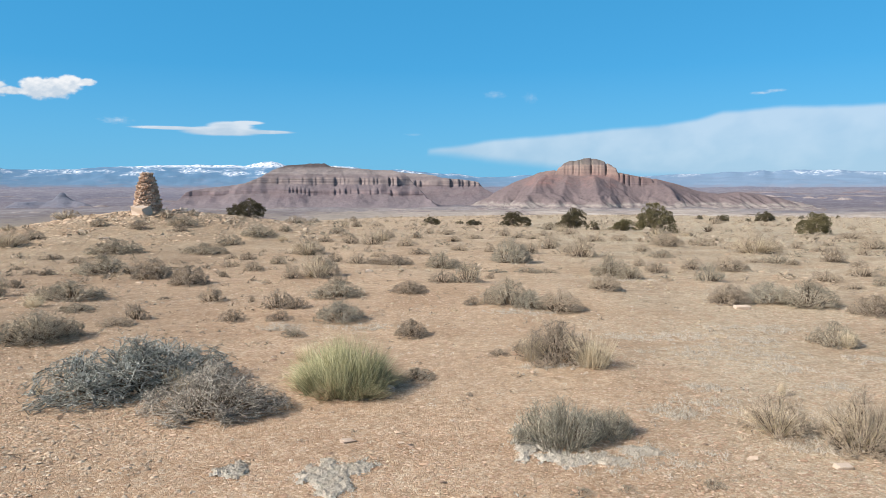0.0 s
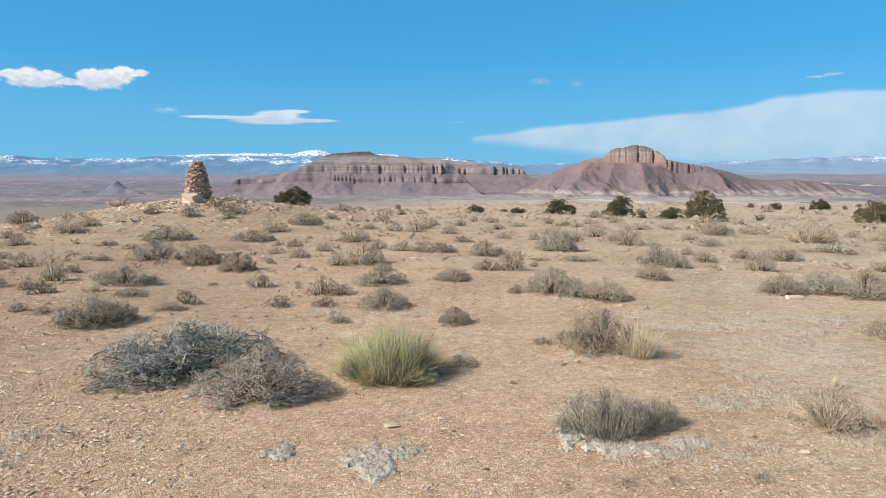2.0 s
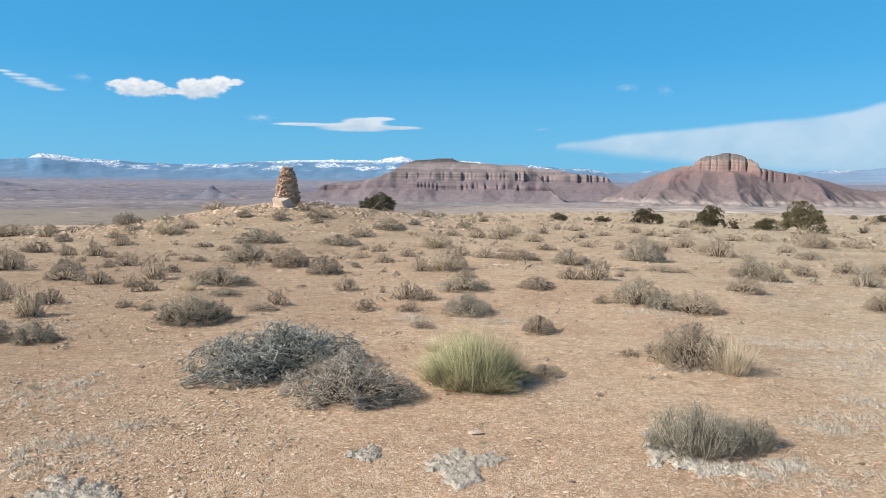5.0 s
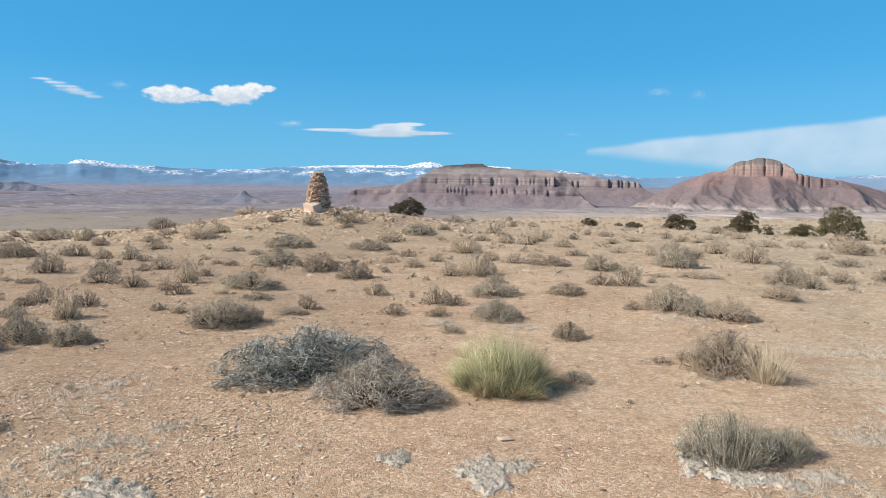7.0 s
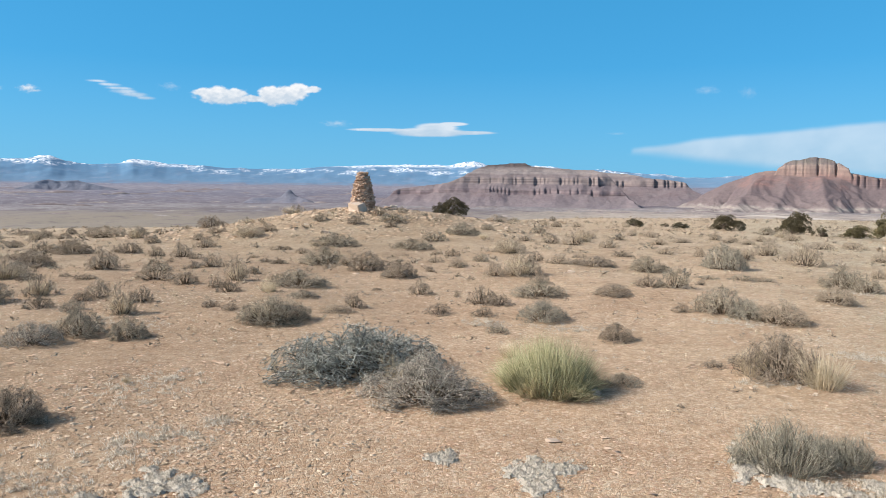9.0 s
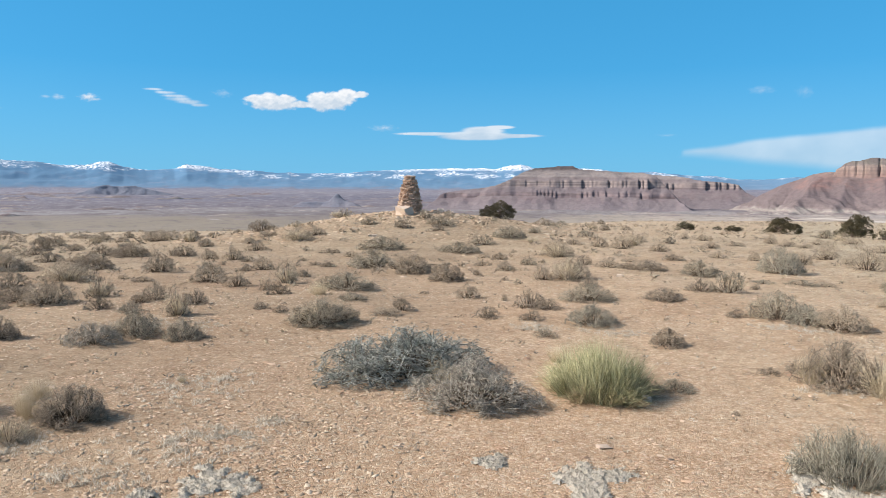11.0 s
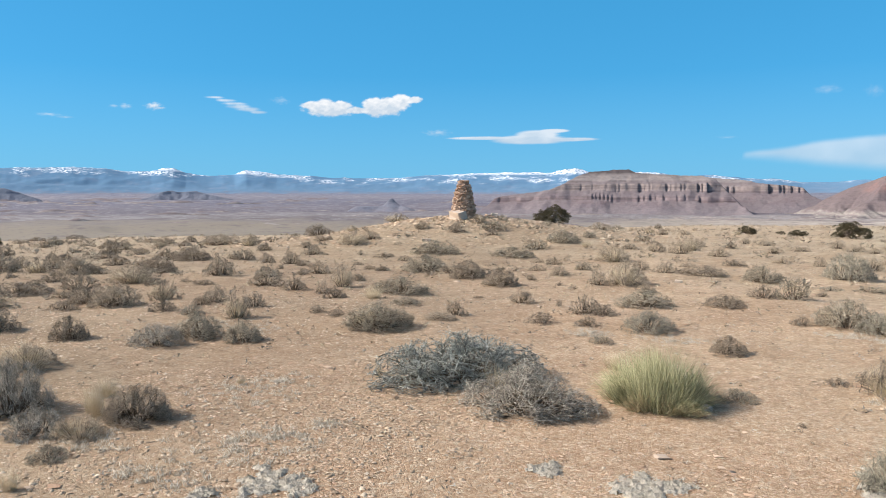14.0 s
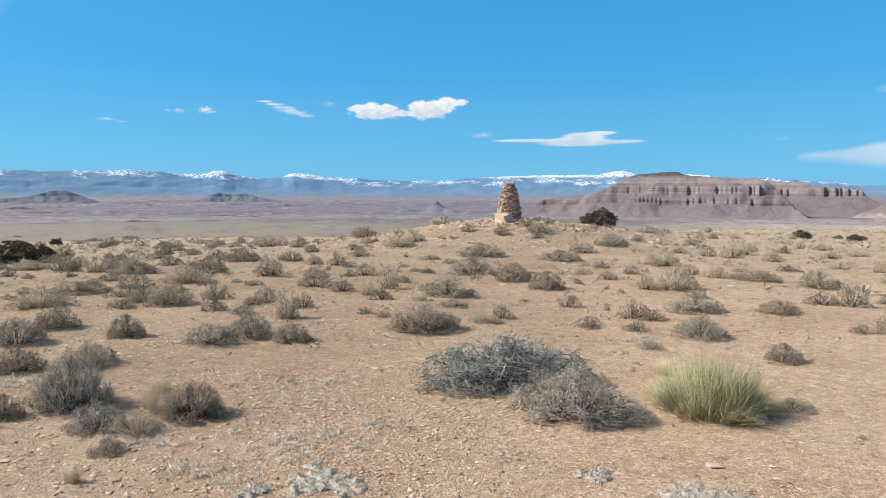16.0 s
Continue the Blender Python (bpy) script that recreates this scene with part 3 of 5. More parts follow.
CLAY_KNOB = rock_wall_material("clay_knob", [(-62, (0.19, 0.155, 0.16)), (-52, (0.36, 0.32, 0.295)), (-46, (0.2, 0.16, 0.16)), (-38, (0.34, 0.30, 0.285)), (-20, (0.21, 0.18, 0.195)), (20, (0.22, 0.20, 0.225))], (0.165, 0.13, 0.13), 0.08, blur=22.0)

long_mesa = mesa("long_mesa", MESA_ROCK, -7.95, 2200,
                 [(-440, -46), (-428, -20), (-386, -6), (-340, 1), (-299, 6), (-258, 13), (-230, 24), (-211, 35), (-185, 52), (-156, 63), (-88, 69), (-49, 70), (-30, 60), (53, 53), (141, 49), (190, 38), (215, 10), (250, -30)],
                 [(165, -51), (120, -41), (76, -22), (72, -9), (46, 7), (40, 27), (22, 33), (20, 37), (0, 44), (-3, 49), (-30, 57), (-75, 78)], 190, 5, 9, least=0.68, rills=2.4, flutes=(0.17, 1.1),
                 alcoves=((1, -138, 2, 5), (1, -130, 3, 4), (1, -119, 2, 6), (1, -108, 3, 4), (1, -98, 2, 6), (1, -86, 4, 5), (1, -18, 4, 6), (1, -5, 3, 5), (1, 12, 6, 6), (1, 24, 2, 4),
                          (1, 46, 8, 7), (1, 78, 4, 6), (1, 97, 2, 4), (1, 136, 8, 8), (2, -170, 5, 4), (2, -141, 3, 3), (2, -104, 4, 3), (2, -70, 3, 3), (2, -16, 8, 8), (2, -3, 3, 4), (2, 9, 2, 3), (2, 52, 6, 8), (2, 63, 3, 5), (2, 88, 2, 4), (2, 97, 2, 3), (2, 131, 5, 9), (2, 141, 3, 6), (2, 164, 22, 16)))
tagged(long_mesa, "long reddish-brown mesa with cliff bands and a dark cap", "mesa", kind="structure")
back_mesa = mesa("back_mesa", MESA_ROCK, -1.5, 2500,
                 [(-250, 30), (-190, 47), (-120, 56), (-60, 50), (0, 46), (40, 39), (62, 33), (150, 25), (182, 18), (200, -4), (262, -34)],
                 [(190, -56), (120, -34), (50, -8), (24, 4), (17, 28), (-20, 40), (-80, 60)], 170, 21, 12, least=0.7, rills=2.5, flutes=(0.17, 1.2),
                 alcoves=((1, -40, 5, 7), (1, -22, 3, 6), (1, -4, 5, 7), (1, 94, 10, 13), (1, 121, 4, 6), (1, 131, 3, 7), (1, 152, 7, 9), (1, 172, 4, 6)))
tagged(back_mesa, "brown flat-topped mesa with fluted cliffs behind another", "mesa", kind="structure")
butte = crowned_butte("butte", BUTTE_ROCK, 12.2, 2000)
tagged(butte, "reddish butte with a cliffed crown and pale clay foot", "butte", kind="structure")
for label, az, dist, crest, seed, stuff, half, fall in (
        ("small dark pyramid hill far out on the plain", -28.1, 2150, [(-130, -50), (-112, -38), (-60, -36), (-40, -38), (-24, -33), (-6, -14), (4, -13), (10, -22), (24, -33), (44, -38), (70, -50)], 31, HAZY_HILL_ROCK, 8, [(56, -50), (34, -43), (18, -34), (8, -24), (0, -8), (-8, 0)]),
        ("dark distant hill with a knobbed top", -56.4, 3300, [(-250, -30), (-190, -10), (-120, -6), (-70, 4), (-30, 12), (-14, 20), (30, 23), (44, 22), (70, 12), (110, -4), (180, -30)], 33, HAZY_HILL_ROCK, 25, [(150, -52), (90, -28), (30, 0), (22, 8), (0, 24), (-20, 40)]),
        ("low dark distant ridge on the plain", -43.9, 3400, [(-210, -30), (-150, -14), (-110, 4), (-80, 14), (-62, 16), (-40, 10), (-10, 9), (30, 12), (46, 13), (80, 2), (130, -10), (240, -32)], 35, HAZY_HILL_ROCK, 25, [(150, -52), (90, -28), (30, 0), (22, 8), (0, 24), (-20, 40)])):
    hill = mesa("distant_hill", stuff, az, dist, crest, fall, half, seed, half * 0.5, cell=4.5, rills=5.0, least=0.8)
    tagged(hill, label, "hill", kind="structure")

# snowy range: bearing and height of its crest in degrees
CREST = [(-75, 1.75), (-64, 1.78), (-56.4, 1.8), (-54.7, 1.84), (-53, 1.91), (-50.7, 1.95), (-49.4, 1.86), (-47.5, 1.65), (-46.3, 1.73), (-45.5, 1.96), (-44.8, 1.97), (-43.9, 1.61),
         (-42.3, 1.42), (-40.4, 1.49), (-39.5, 1.86), (-38.1, 1.75), (-37.2, 1.54), (-35, 1.48), (-33.2, 1.32), (-29.6, 1.26), (-27.4, 1.33), (-24.5, 1.55), (-19.9, 1.72), (-17, 1.75),
         (-15.4, 1.71), (-14.3, 1.96), (-13.4, 2.07), (-12.8, 1.93), (-12.1, 1.67), (-8.7, 1.76), (-7.4, 1.67), (-5.6, 1.41), (-3, 1.44), (-1, 1.19), (0.5, 1.12), (1.3, 1.12), (2.9, 0.86),
         (4.6, 0.84), (6.8, 1.02), (7.8, 0.92), (12, 0.8), (15, 0.84), (16.7, 0.92), (17.6, 1), (18.5, 1.03), (20.9, 1.08), (22.2, 1.19), (23.1, 1.14), (24.2, 1.32), (24.9, 1.21),
         (25.1, 1.19), (26.2, 1.3), (28.8, 1.27), (31.8, 1.11), (38, 1.15), (52, 1.2)]
az = np.linspace(radians(-75), radians(52), 1050)
dr = np.linspace(0, 1, 42)
D, A = np.meshgrid(dr, az, indexing="ij")
crest = np.interp(np.degrees(A), [c[0] for c in CREST], [c[1] for c in CREST])
crest = crest - 0.02 + 0.045 * ridged(A * 60, 41, 5) * np.clip((crest - 0.6) * 1.5, 0.25, 1)
R = 3950 + 700 * D
rise = np.clip(D / 0.78, 0, 1) ** 1.25 + 0.06 * waves(A * 40, D * 12, 9, 43) * np.sin(np.clip(D / 0.78, 0, 1) * 3.14)
rise = np.where(D > 0.78, 1 - ((D - 0.78) / 0.22) * 0.5, rise)
floor_z = height(R * np.sin(A), R * np.cos(A)) - 4
Z = floor_z + np.clip(rise, 0, 1.0) * (1.5 + 4460 * np.tan(np.radians(crest)) - floor_z)
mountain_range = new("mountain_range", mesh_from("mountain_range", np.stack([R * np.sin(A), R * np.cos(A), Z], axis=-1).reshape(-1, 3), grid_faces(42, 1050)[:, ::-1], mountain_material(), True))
tagged(mountain_range, "far mountain range tinted haze-blue, with snow along its crest", "mountains", kind="structure")

# broken low ground on the plain: ridges and clay knobs too many to count
brng = np.random.RandomState(91)
bv, bf, bo = [], [], 0
for k in range(300):
    ba, br = radians(-68 + 110 * brng.rand()), 700 + 2700 * brng.rand() ** 0.8
    bl, bw, bh = (25 + 110 * brng.rand()) * br / 2000, (8 + 18 * brng.rand()) * br / 2000, (2.0 + 6.5 * brng.rand() ** 2) * br / 2000
    U, V = np.meshgrid(np.linspace(-1, 1, 20), np.linspace(-1, 1, 8), indexing="xy")
    H = (1 - np.hypot(U, V) ** 2) * (0.7 + 0.6 * ridged(U * 4 + V, 100 + k, 3))
    t = 0.35 * brng.randn()
    X = br * math.sin(ba) + (U * bl * math.cos(t) - V * bw * math.sin(t)) * math.cos(ba) + (U * bl * math.sin(t) + V * bw * math.cos(t)) * math.sin(ba)
    Y = br * math.cos(ba) - (U * bl * math.cos(t) - V * bw * math.sin(t)) * math.sin(ba) + (U * bl * math.sin(t) + V * bw * math.cos(t)) * math.cos(ba)
    bv.append(np.stack([X, Y, height(X, Y) - 2.0 + H * bh], axis=-1).reshape(-1, 3))
    bf.append(grid_faces(8, 20) + bo)
    bo += 8 * 20
badlands = new("badland_knobs", mesh_from("badland_knobs", np.concatenate(bv), np.concatenate(bf), CLAY_KNOB))
tagged(badlands, "low broken clay knobs and ridges on the plain", "badlands", kind="stuff")

# pale dry wash along the valley floor
wa = np.linspace(radians(3), radians(36), 160)
wr = 1330 + 60 * np.sin(wa * 9) + 25 * np.sin(wa * 23)
rows = []
for k, off in enumerate((-20, 20)):
    rr = wr + off * (0.6 + 0.5 * np.sin(wa * 31 + 1) ** 2) * np.clip((wa - wa[0]) * 8, 0.02, 1)
    rows.append(np.stack([rr * np.sin(wa), rr * np.cos(wa), height(rr * np.sin(wa), rr * np.cos(wa)) + 3.2], axis=-1))
m = Tree("pale_silt", 1.0)
SILT = m.colour(m.ramp(m.noise(m.coords((0.02, 0.02, 0.02)), 2.0, 5), [(0.3, (0.46, 0.40, 0.345)), (0.7, (0.56, 0.49, 0.43))]))
wash = new("dry_wash", mesh_from("dry_wash", np.concatenate(rows), grid_faces(2, 160)[:, ::-1], SILT))
tagged(wash, "pale silt bed of a dry wash on the plain", "wash", kind="structure")


# ---- clouds ----
def fbm(x, y, seed, octaves=5):
    s, amp, f = np.zeros_like(x), 0.5, 1.0
    for k in range(octaves):
        s = s + amp * np.array([noise.noise((a * f, b * f, seed + 7.3 * k)) for a, b in zip(x.ravel(), y.ravel())]).reshape(x.shape)
        f, amp = f * 2.05, amp * 0.55
    return s


def cloud(label, bearing, up, wide, tall, puffs, soft, ragged, most, grain=(5, 5), seed=1, bright=1.0, n=76, k=32, sheet=None):
    """A cloud far off: puffs are (across, up, half width, half height) in its own -1..1 square."""
    dist = 4700.0
    U, V = np.meshgrid(np.linspace(-1.25, 1.25, n), np.linspace(-1.35, 1.35, k), indexing="xy")
    f = fbm(U * grain[0], V * grain[1], seed)
    body = np.full(U.shape, -9.0)
    for px, py, a, b in puffs:
        body = np.maximum(body, 1 - np.hypot((U - px) / a, (V - py) / b))
    b, e = bearing + U * wide / 2, up + V * tall / 2
    dens = smooth((body + ragged * f) / soft) * most
    if sheet:
        dens = most * smooth((np.interp(b, *sheet[0]) - e + ragged * f) / soft) * smooth((e - np.interp(b, *sheet[1]) + ragged * f) / 0.9)
    edge = np.minimum(1.25 - np.abs(U), 1.35 - np.abs(V))
    dens = dens * smooth(edge / 0.15)
    # painted sunlight: brighter tops and left sides, greyer bases
    lit = np.clip(0.5 + 0.85 * V - 0.2 * U + 1.2 * f, 0, 1) * bright
    b, e = np.radians(bearing + U * wide / 2), np.radians(up + V * tall / 2)
    P = np.stack([dist * np.cos(e) * np.sin(b), dist * np.cos(e) * np.cos(b), 1.5 + dist * np.sin(e)], axis=-1).reshape(-1, 3)
    me = mesh_from("cloud", P, grid_faces(k, n), CLOUD, True)
    att = me.attributes.new("cover", "FLOAT_COLOR", "POINT")
    att.data.foreach_set("color", np.stack([dens, lit, dens * 0, dens * 0 + 1], axis=-1).astype(np.float32).ravel())
    ob = new("cloud", me)
    ob.visible_shadow = False
    return tagged(ob, label, "cloud", "clouds", kind="structure")


cloud("bright white cumulus cloud, a pair of joined puffs", -30.45, 7.0, 9.3, 1.95, [(-0.55, -0.38, 0.5, 0.66), (-0.84, -0.12, 0.2, 0.4), (-0.6, 0.05, 0.22, 0.42), (-0.34, -0.06, 0.22, 0.42), (-0.1, -0.42, 0.22, 0.34), (0.26, -0.22, 0.3, 0.8), (0.2, 0.2, 0.2, 0.5),
                                                                                       (0.44, -0.2, 0.32, 0.7), (0.45, 0.25, 0.2, 0.5), (0.68, 0.45, 0.22, 0.5), (0.6, 0.05, 0.26, 0.5), (0.9, 0.45, 0.15, 0.32)], 0.4, 0.4, 0.97, (9, 2.8), 3, 0.9, n=170, k=60)
cloud("thin pale lens-shaped cloud with a forked tail", -17.6, 4.47, 11.6, 1.22, [(-0.5, -0.06, 0.6, 0.26), (0.1, -0.3, 0.62, 0.7), (0.2, 0.3, 0.34, 0.75), (0.42, 0.8, 0.26, 0.3), (0.55, -0.32, 0.55, 0.3)], 0.4, 0.14, 0.8, (4, 1.5), 9, 0.62, n=150, k=48)
cloud("small faint wisp of cloud", -24.4, 4.85, 2.9, 0.8, [(0, 0, 0.9, 0.8)], 1.2, 0.7, 0.4, (3, 2), 13, 0.8)
cloud("slanting streak of thin cloud", -40.0, 6.78, 4.6, 1.5, [(-0.72, 0.68, 0.36, 0.16), (-0.4, 0.42, 0.42, 0.2), (-0.1, 0.12, 0.5, 0.2), (0.05, -0.15, 0.5, 0.3), (0.35, -0.4, 0.5, 0.32), (0.68, -0.66, 0.34, 0.22)], 0.8, 0.3, 0.62, (3, 1.2), 17, 0.85, n=120, k=48)
cloud("faint fragment of cloud", -36.8, 7.2, 2.2, 0.8, [(0, 0, 0.9, 0.8)], 1.4, 0.7, 0.32, (3, 2), 19, 0.8)
cloud("small bright puff of cloud", -46.0, 6.46, 1.9, 0.85, [(0, 0, 0.75, 0.75), (0.5, -0.25, 0.45, 0.3)], 1.0, 0.6, 0.78, (3, 2), 23, 0.9)
cloud("faint fragment of cloud", -48.2, 6.38, 2.2, 0.7, [(0.2, 0, 0.6, 0.7), (-0.4, -0.1, 0.5, 0.4)], 1.3, 0.7, 0.45, (3, 2), 25, 0.8)
cloud("faint flat scrap of cloud", -52.5, 5.5, 3.0, 0.6, [(-0.2, 0.15, 0.7, 0.5), (0.4, -0.3, 0.5, 0.4)], 1.3, 0.6, 0.42, (4, 2), 27, 0.8)
cloud("faint flat scrap of cloud", 4.3, 7.3, 2.7, 1.0, [(0, 0, 0.85, 0.8)], 1.7, 0.5, 0.34, (3, 2), 29, 0.7)
cloud("faint flat scrap of cloud", 7.1, 7.0, 1.7, 1.3, [(0, 0, 0.85, 0.8)], 1.6, 0.6, 0.26, (3, 2), 33, 0.6)
cloud("thin small streak of cloud", 24.5, 6.9, 3.2, 0.6, [(-0.3, -0.2, 0.6, 0.5), (0.3, 0.2, 0.6, 0.5)], 1.2, 0.4, 0.55, (4, 2), 37, 0.8)
cloud("faint flat scrap of cloud", -2.2, 4.2, 2.0, 0.4, [(0, 0, 0.95, 0.7)], 1.4, 0.5, 0.2, (4, 2), 39, 0.7)
cloud("faint wisp high in the sky", -16.2, 15.6, 2.8, 1.2, [(0, 0, 0.9, 0.7)], 1.2, 0.6, 0.35, (3, 2), 43, 0.7)
cloud("broad pale sheet of stratus thickening to one side", 22.0, 3.4, 44, 6.4, [], 0.42, 0.16, 0.53, (7, 1.2), 47, 0.6, n=180, k=70,
      sheet=(([-1.9, -0.9, 3.9, 8.4, 14.6, 19.6, 21.5, 25.7, 29.7, 45], [1.7, 3.2, 3.86, 4.23, 4.77, 5.18, 5.71, 5.99, 5.81, 5.9]), ([-1, 1.5, 5, 10, 16, 30], [2.4, 2.1, 1.6, 1.1, 0.5, 0.2])))

# ---- plants ----
def unit(v):
    return v / np.maximum(np.linalg.norm(v, axis=-1, keepdims=True), 1e-6)


def twigs(p0, p1, p2, r0, r1):
    """Three-sided tapering twigs, bent at p1 and ending in a point at p2: vertices and triangles."""
    n = len(p0)
    ax = unit(p2 - p0)
    side = unit(np.cross(ax, np.where(np.abs(ax[:, 2:3]) < 0.9, np.array([[0.0, 0, 1]]), np.array([[1.0, 0, 0]]))))
    oth = np.cross(ax, side)
    vs = []
    for p, r in ((p0, r0), (p1, r1)):
        for k in range(3):
            a = 2.0944 * k
            vs.append(p + (side * math.cos(a) + oth * math.sin(a)) * np.asarray(r).reshape(-1, 1))
    vs.append(p2)
    v = np.stack(vs, axis=1).reshape(-1, 3)
    f = []
    for k in range(3):
        j = (k + 1) % 3
        f += [(k, j, 3 + j), (k, 3 + j, 3 + k), (3 + k, 3 + j, 6)]
    f = (np.array(f)[None] + (np.arange(n) * 7)[:, None, None]).reshape(-1, 3)
    return v, f


def spikes(p0, p2, r0):
    """Straight thin three-sided points, cheap ones for small or distant growth."""
    n = len(p0)
    ax = unit(p2 - p0)
    side = unit(np.cross(ax, np.where(np.abs(ax[:, 2:3]) < 0.9, np.array([[0.0, 0, 1]]), np.array([[1.0, 0, 0]]))))
    oth = np.cross(ax, side)
    vs = [p0 + (side * math.cos(2.0944 * k) + oth * math.sin(2.0944 * k)) * np.asarray(r0).reshape(-1, 1) for k in range(3)] + [p2]
    f = (np.array([(0, 1, 3), (1, 2, 3), (2, 0, 3)])[None] + (np.arange(n) * 4)[:, None, None]).reshape(-1, 3)
    return np.stack(vs, axis=1).reshape(-1, 3), f


def leaves(rng, p0, p2, r):
    """Small pointed leaf blades, one triangle each, turned at random about their length."""
    n = len(p0)
    side = unit(np.cross(unit(p2 - p0), rng.randn(n, 3))) * np.asarray(r).reshape(-1, 1)
    return np.stack([p0 - side, p0 + side, p2], axis=1).reshape(-1, 3), np.arange(3 * n).reshape(-1, 3)


def joined(pieces):
    vs, fs, o = [], [], 0
    for v, f in pieces:
        vs.append(v)
        fs.append(f + o)
        o += len(v)
    return np.concatenate(vs), np.concatenate(fs)


def dome_points(rng, n, lumps=9, low=0.05):
    """Points on a lumpy dome of radius about 1 and height about 1, with their outward directions."""
    u, ph = rng.rand(n), rng.rand(n) * 2 * np.pi
    zc = low + (1 - low) * u ** 0.9
    d = np.stack([np.sqrt(np.maximum(1 - zc * zc, 0)) * np.cos(ph), np.sqrt(np.maximum(1 - zc * zc, 0)) * np.sin(ph), zc], axis=1)
    c = unit(rng.randn(lumps, 3) * np.array([1, 1, 0.6]) + np.array([0, 0, 0.35]))
    near = np.max(d @ c.T - 0.0 + rng.rand(lumps) * 0.12, axis=1)
    rad = 0.62 + 0.42 * smooth((near - 0.62) / 0.4)
    return d, rad


def bush_parts(form, rng, detail, thin, full=1.0):
    """Meshes for a shrub one metre in radius and one high: stems rise from the root to clumps over a lumpy dome,
    each clump splits into twiglets and these into short tips. detail 0 to 2: how finely it is drawn."""
    clumps, per, tips = ((56, 5, 7), (106, 7, 6), (175, 11, 5))[detail]
    clumps = int(clumps * full)
    k = np.arange(clumps)
    zc = np.clip((k + 0.5) / clumps + 0.12 * rng.randn(clumps), 0.0, 1.0) ** 1.25
    ca = k * 2.4 + 0.5 * rng.randn(clumps)
    rad = 0.76 + 0.14 * rng.rand(clumps) - 0.25 * (rng.rand(clumps) < 0.3)
    if detail > 1:
        rad = rad * (0.86 + 0.14 * np.sin(ca * 2 + zc * 5)) + 0.1 * rng.rand(clumps)
    flat = np.sqrt(1 - zc * zc)
    c = np.stack([np.cos(ca) * flat * rad, np.sin(ca) * flat * rad, (0.07 + 0.87 * zc) * rad], axis=1)
    root = np.stack([c[:, 0] * 0.3, c[:, 1] * 0.3, np.full(clumps, -0.06)], axis=1) + rng.randn(clumps, 3) * np.array([0.06, 0.06, 0])
    mid = root * 0.45 + c * 0.55 + rng.randn(clumps, 3) * 0.07 + np.stack([np.cos(ca), np.sin(ca), 0 * ca], axis=1) * 0.05
    mid[:, 2] = np.maximum(mid[:, 2], 0.03)
    w = (0.02, 0.014, 0.009)[detail]
    stems = twigs(root, mid, c, np.full(clumps, w * 1.6), np.full(clumps, w)) if detail > 1 else spikes(root, c, np.full(clumps, w * 1.5))
    # twiglets
    n = clumps * per
    own = np.repeat(k, per)
    f = (0.25 + 0.75 * rng.rand(n))[:, None]
    p0 = mid[own] * (1 - f) + c[own] * f
    out = unit(c[own] + np.array([0, 0, 0.05]))
    lead = {"upright": out * 0.05 + np.array([0, 0, 0.12]), "tangled": out * 0.06, "spread": out * 0.07 + np.array([0, 0, 0.04])}[form]
    p2 = c[own] * (0.75 + 0.25 * f) + lead + rng.randn(n, 3) * np.array([0.16, 0.16, 0.12]) * (1.0, 0.95, 0.82)[detail]
    far = np.linalg.norm(p2, axis=1, keepdims=True)
    p2 = p2 * np.where(far > 0.84, (0.84 + 0.3 * (far - 0.84)) / far, 1.0)
    p2[:, 2] = np.maximum(p2[:, 2], 0.02 + 0.05 * rng.rand(n))
    r = thin * (0.7 + 0.6 * rng.rand(n))
    bend = (p0 + p2) / 2 + rng.randn(n, 3) * 0.035
    bend[:, 2] = np.maximum(bend[:, 2], 0.01)
    crown = [twigs(p0, bend, p2, r, r * 0.8) if detail > 1 else spikes(p0, p2, r) if detail else leaves(rng, p0, p2, r)]
    # tips
    own = np.repeat(np.arange(n), tips)
    q = len(own)
    f = (0.3 + 0.7 * rng.rand(q))[:, None]
    t0 = np.where(f < 0.5, p0[own] + (bend[own] - p0[own]) * f * 2, bend[own] + (p2[own] - bend[own]) * (f * 2 - 1))
    aim = unit(unit(p2 - p0)[own] + rng.randn(q, 3) * (0.75 if form == "tangled" else 0.55 if detail > 1 else 0.85) + np.array([0, 0, 0.35 if form == "upright" else 0.15]))
    t2 = t0 + aim * (0.045 + 0.065 * rng.rand(q))[:, None] * (0.65 if detail > 1 else 0.8)
    t2[:, 2] = np.maximum(t2[:, 2], 0.008)
    width = thin * (0.7 + 0.5 * rng.rand(q))
    crown.append(spikes(t0, t2, width * 0.8) if detail > 1 else leaves(rng, t0, t2, width * (0.88, 0.9)[detail]))
    v, faces = joined(crown)
    # wider towards the ground, like a mound
    skirt = 0.16 if detail > 1 else 0.24
    v[:, :2] *= 1 + skirt * (0.9 - np.clip(v[:, 2:3], 0, 1))
    t2[:, :2] *= 1 + skirt * (0.9 - np.clip(t2[:, 2:3], 0, 1))
    size = np.array([1, 1, 0]) * np.percentile(np.hypot(t2[:, 0], t2[:, 1]), 98.5) + np.array([0, 0, 1]) * np.percentile(t2[:, 2], 98.5)
    return (stems[0] / size, stems[1]), (v / size, faces)


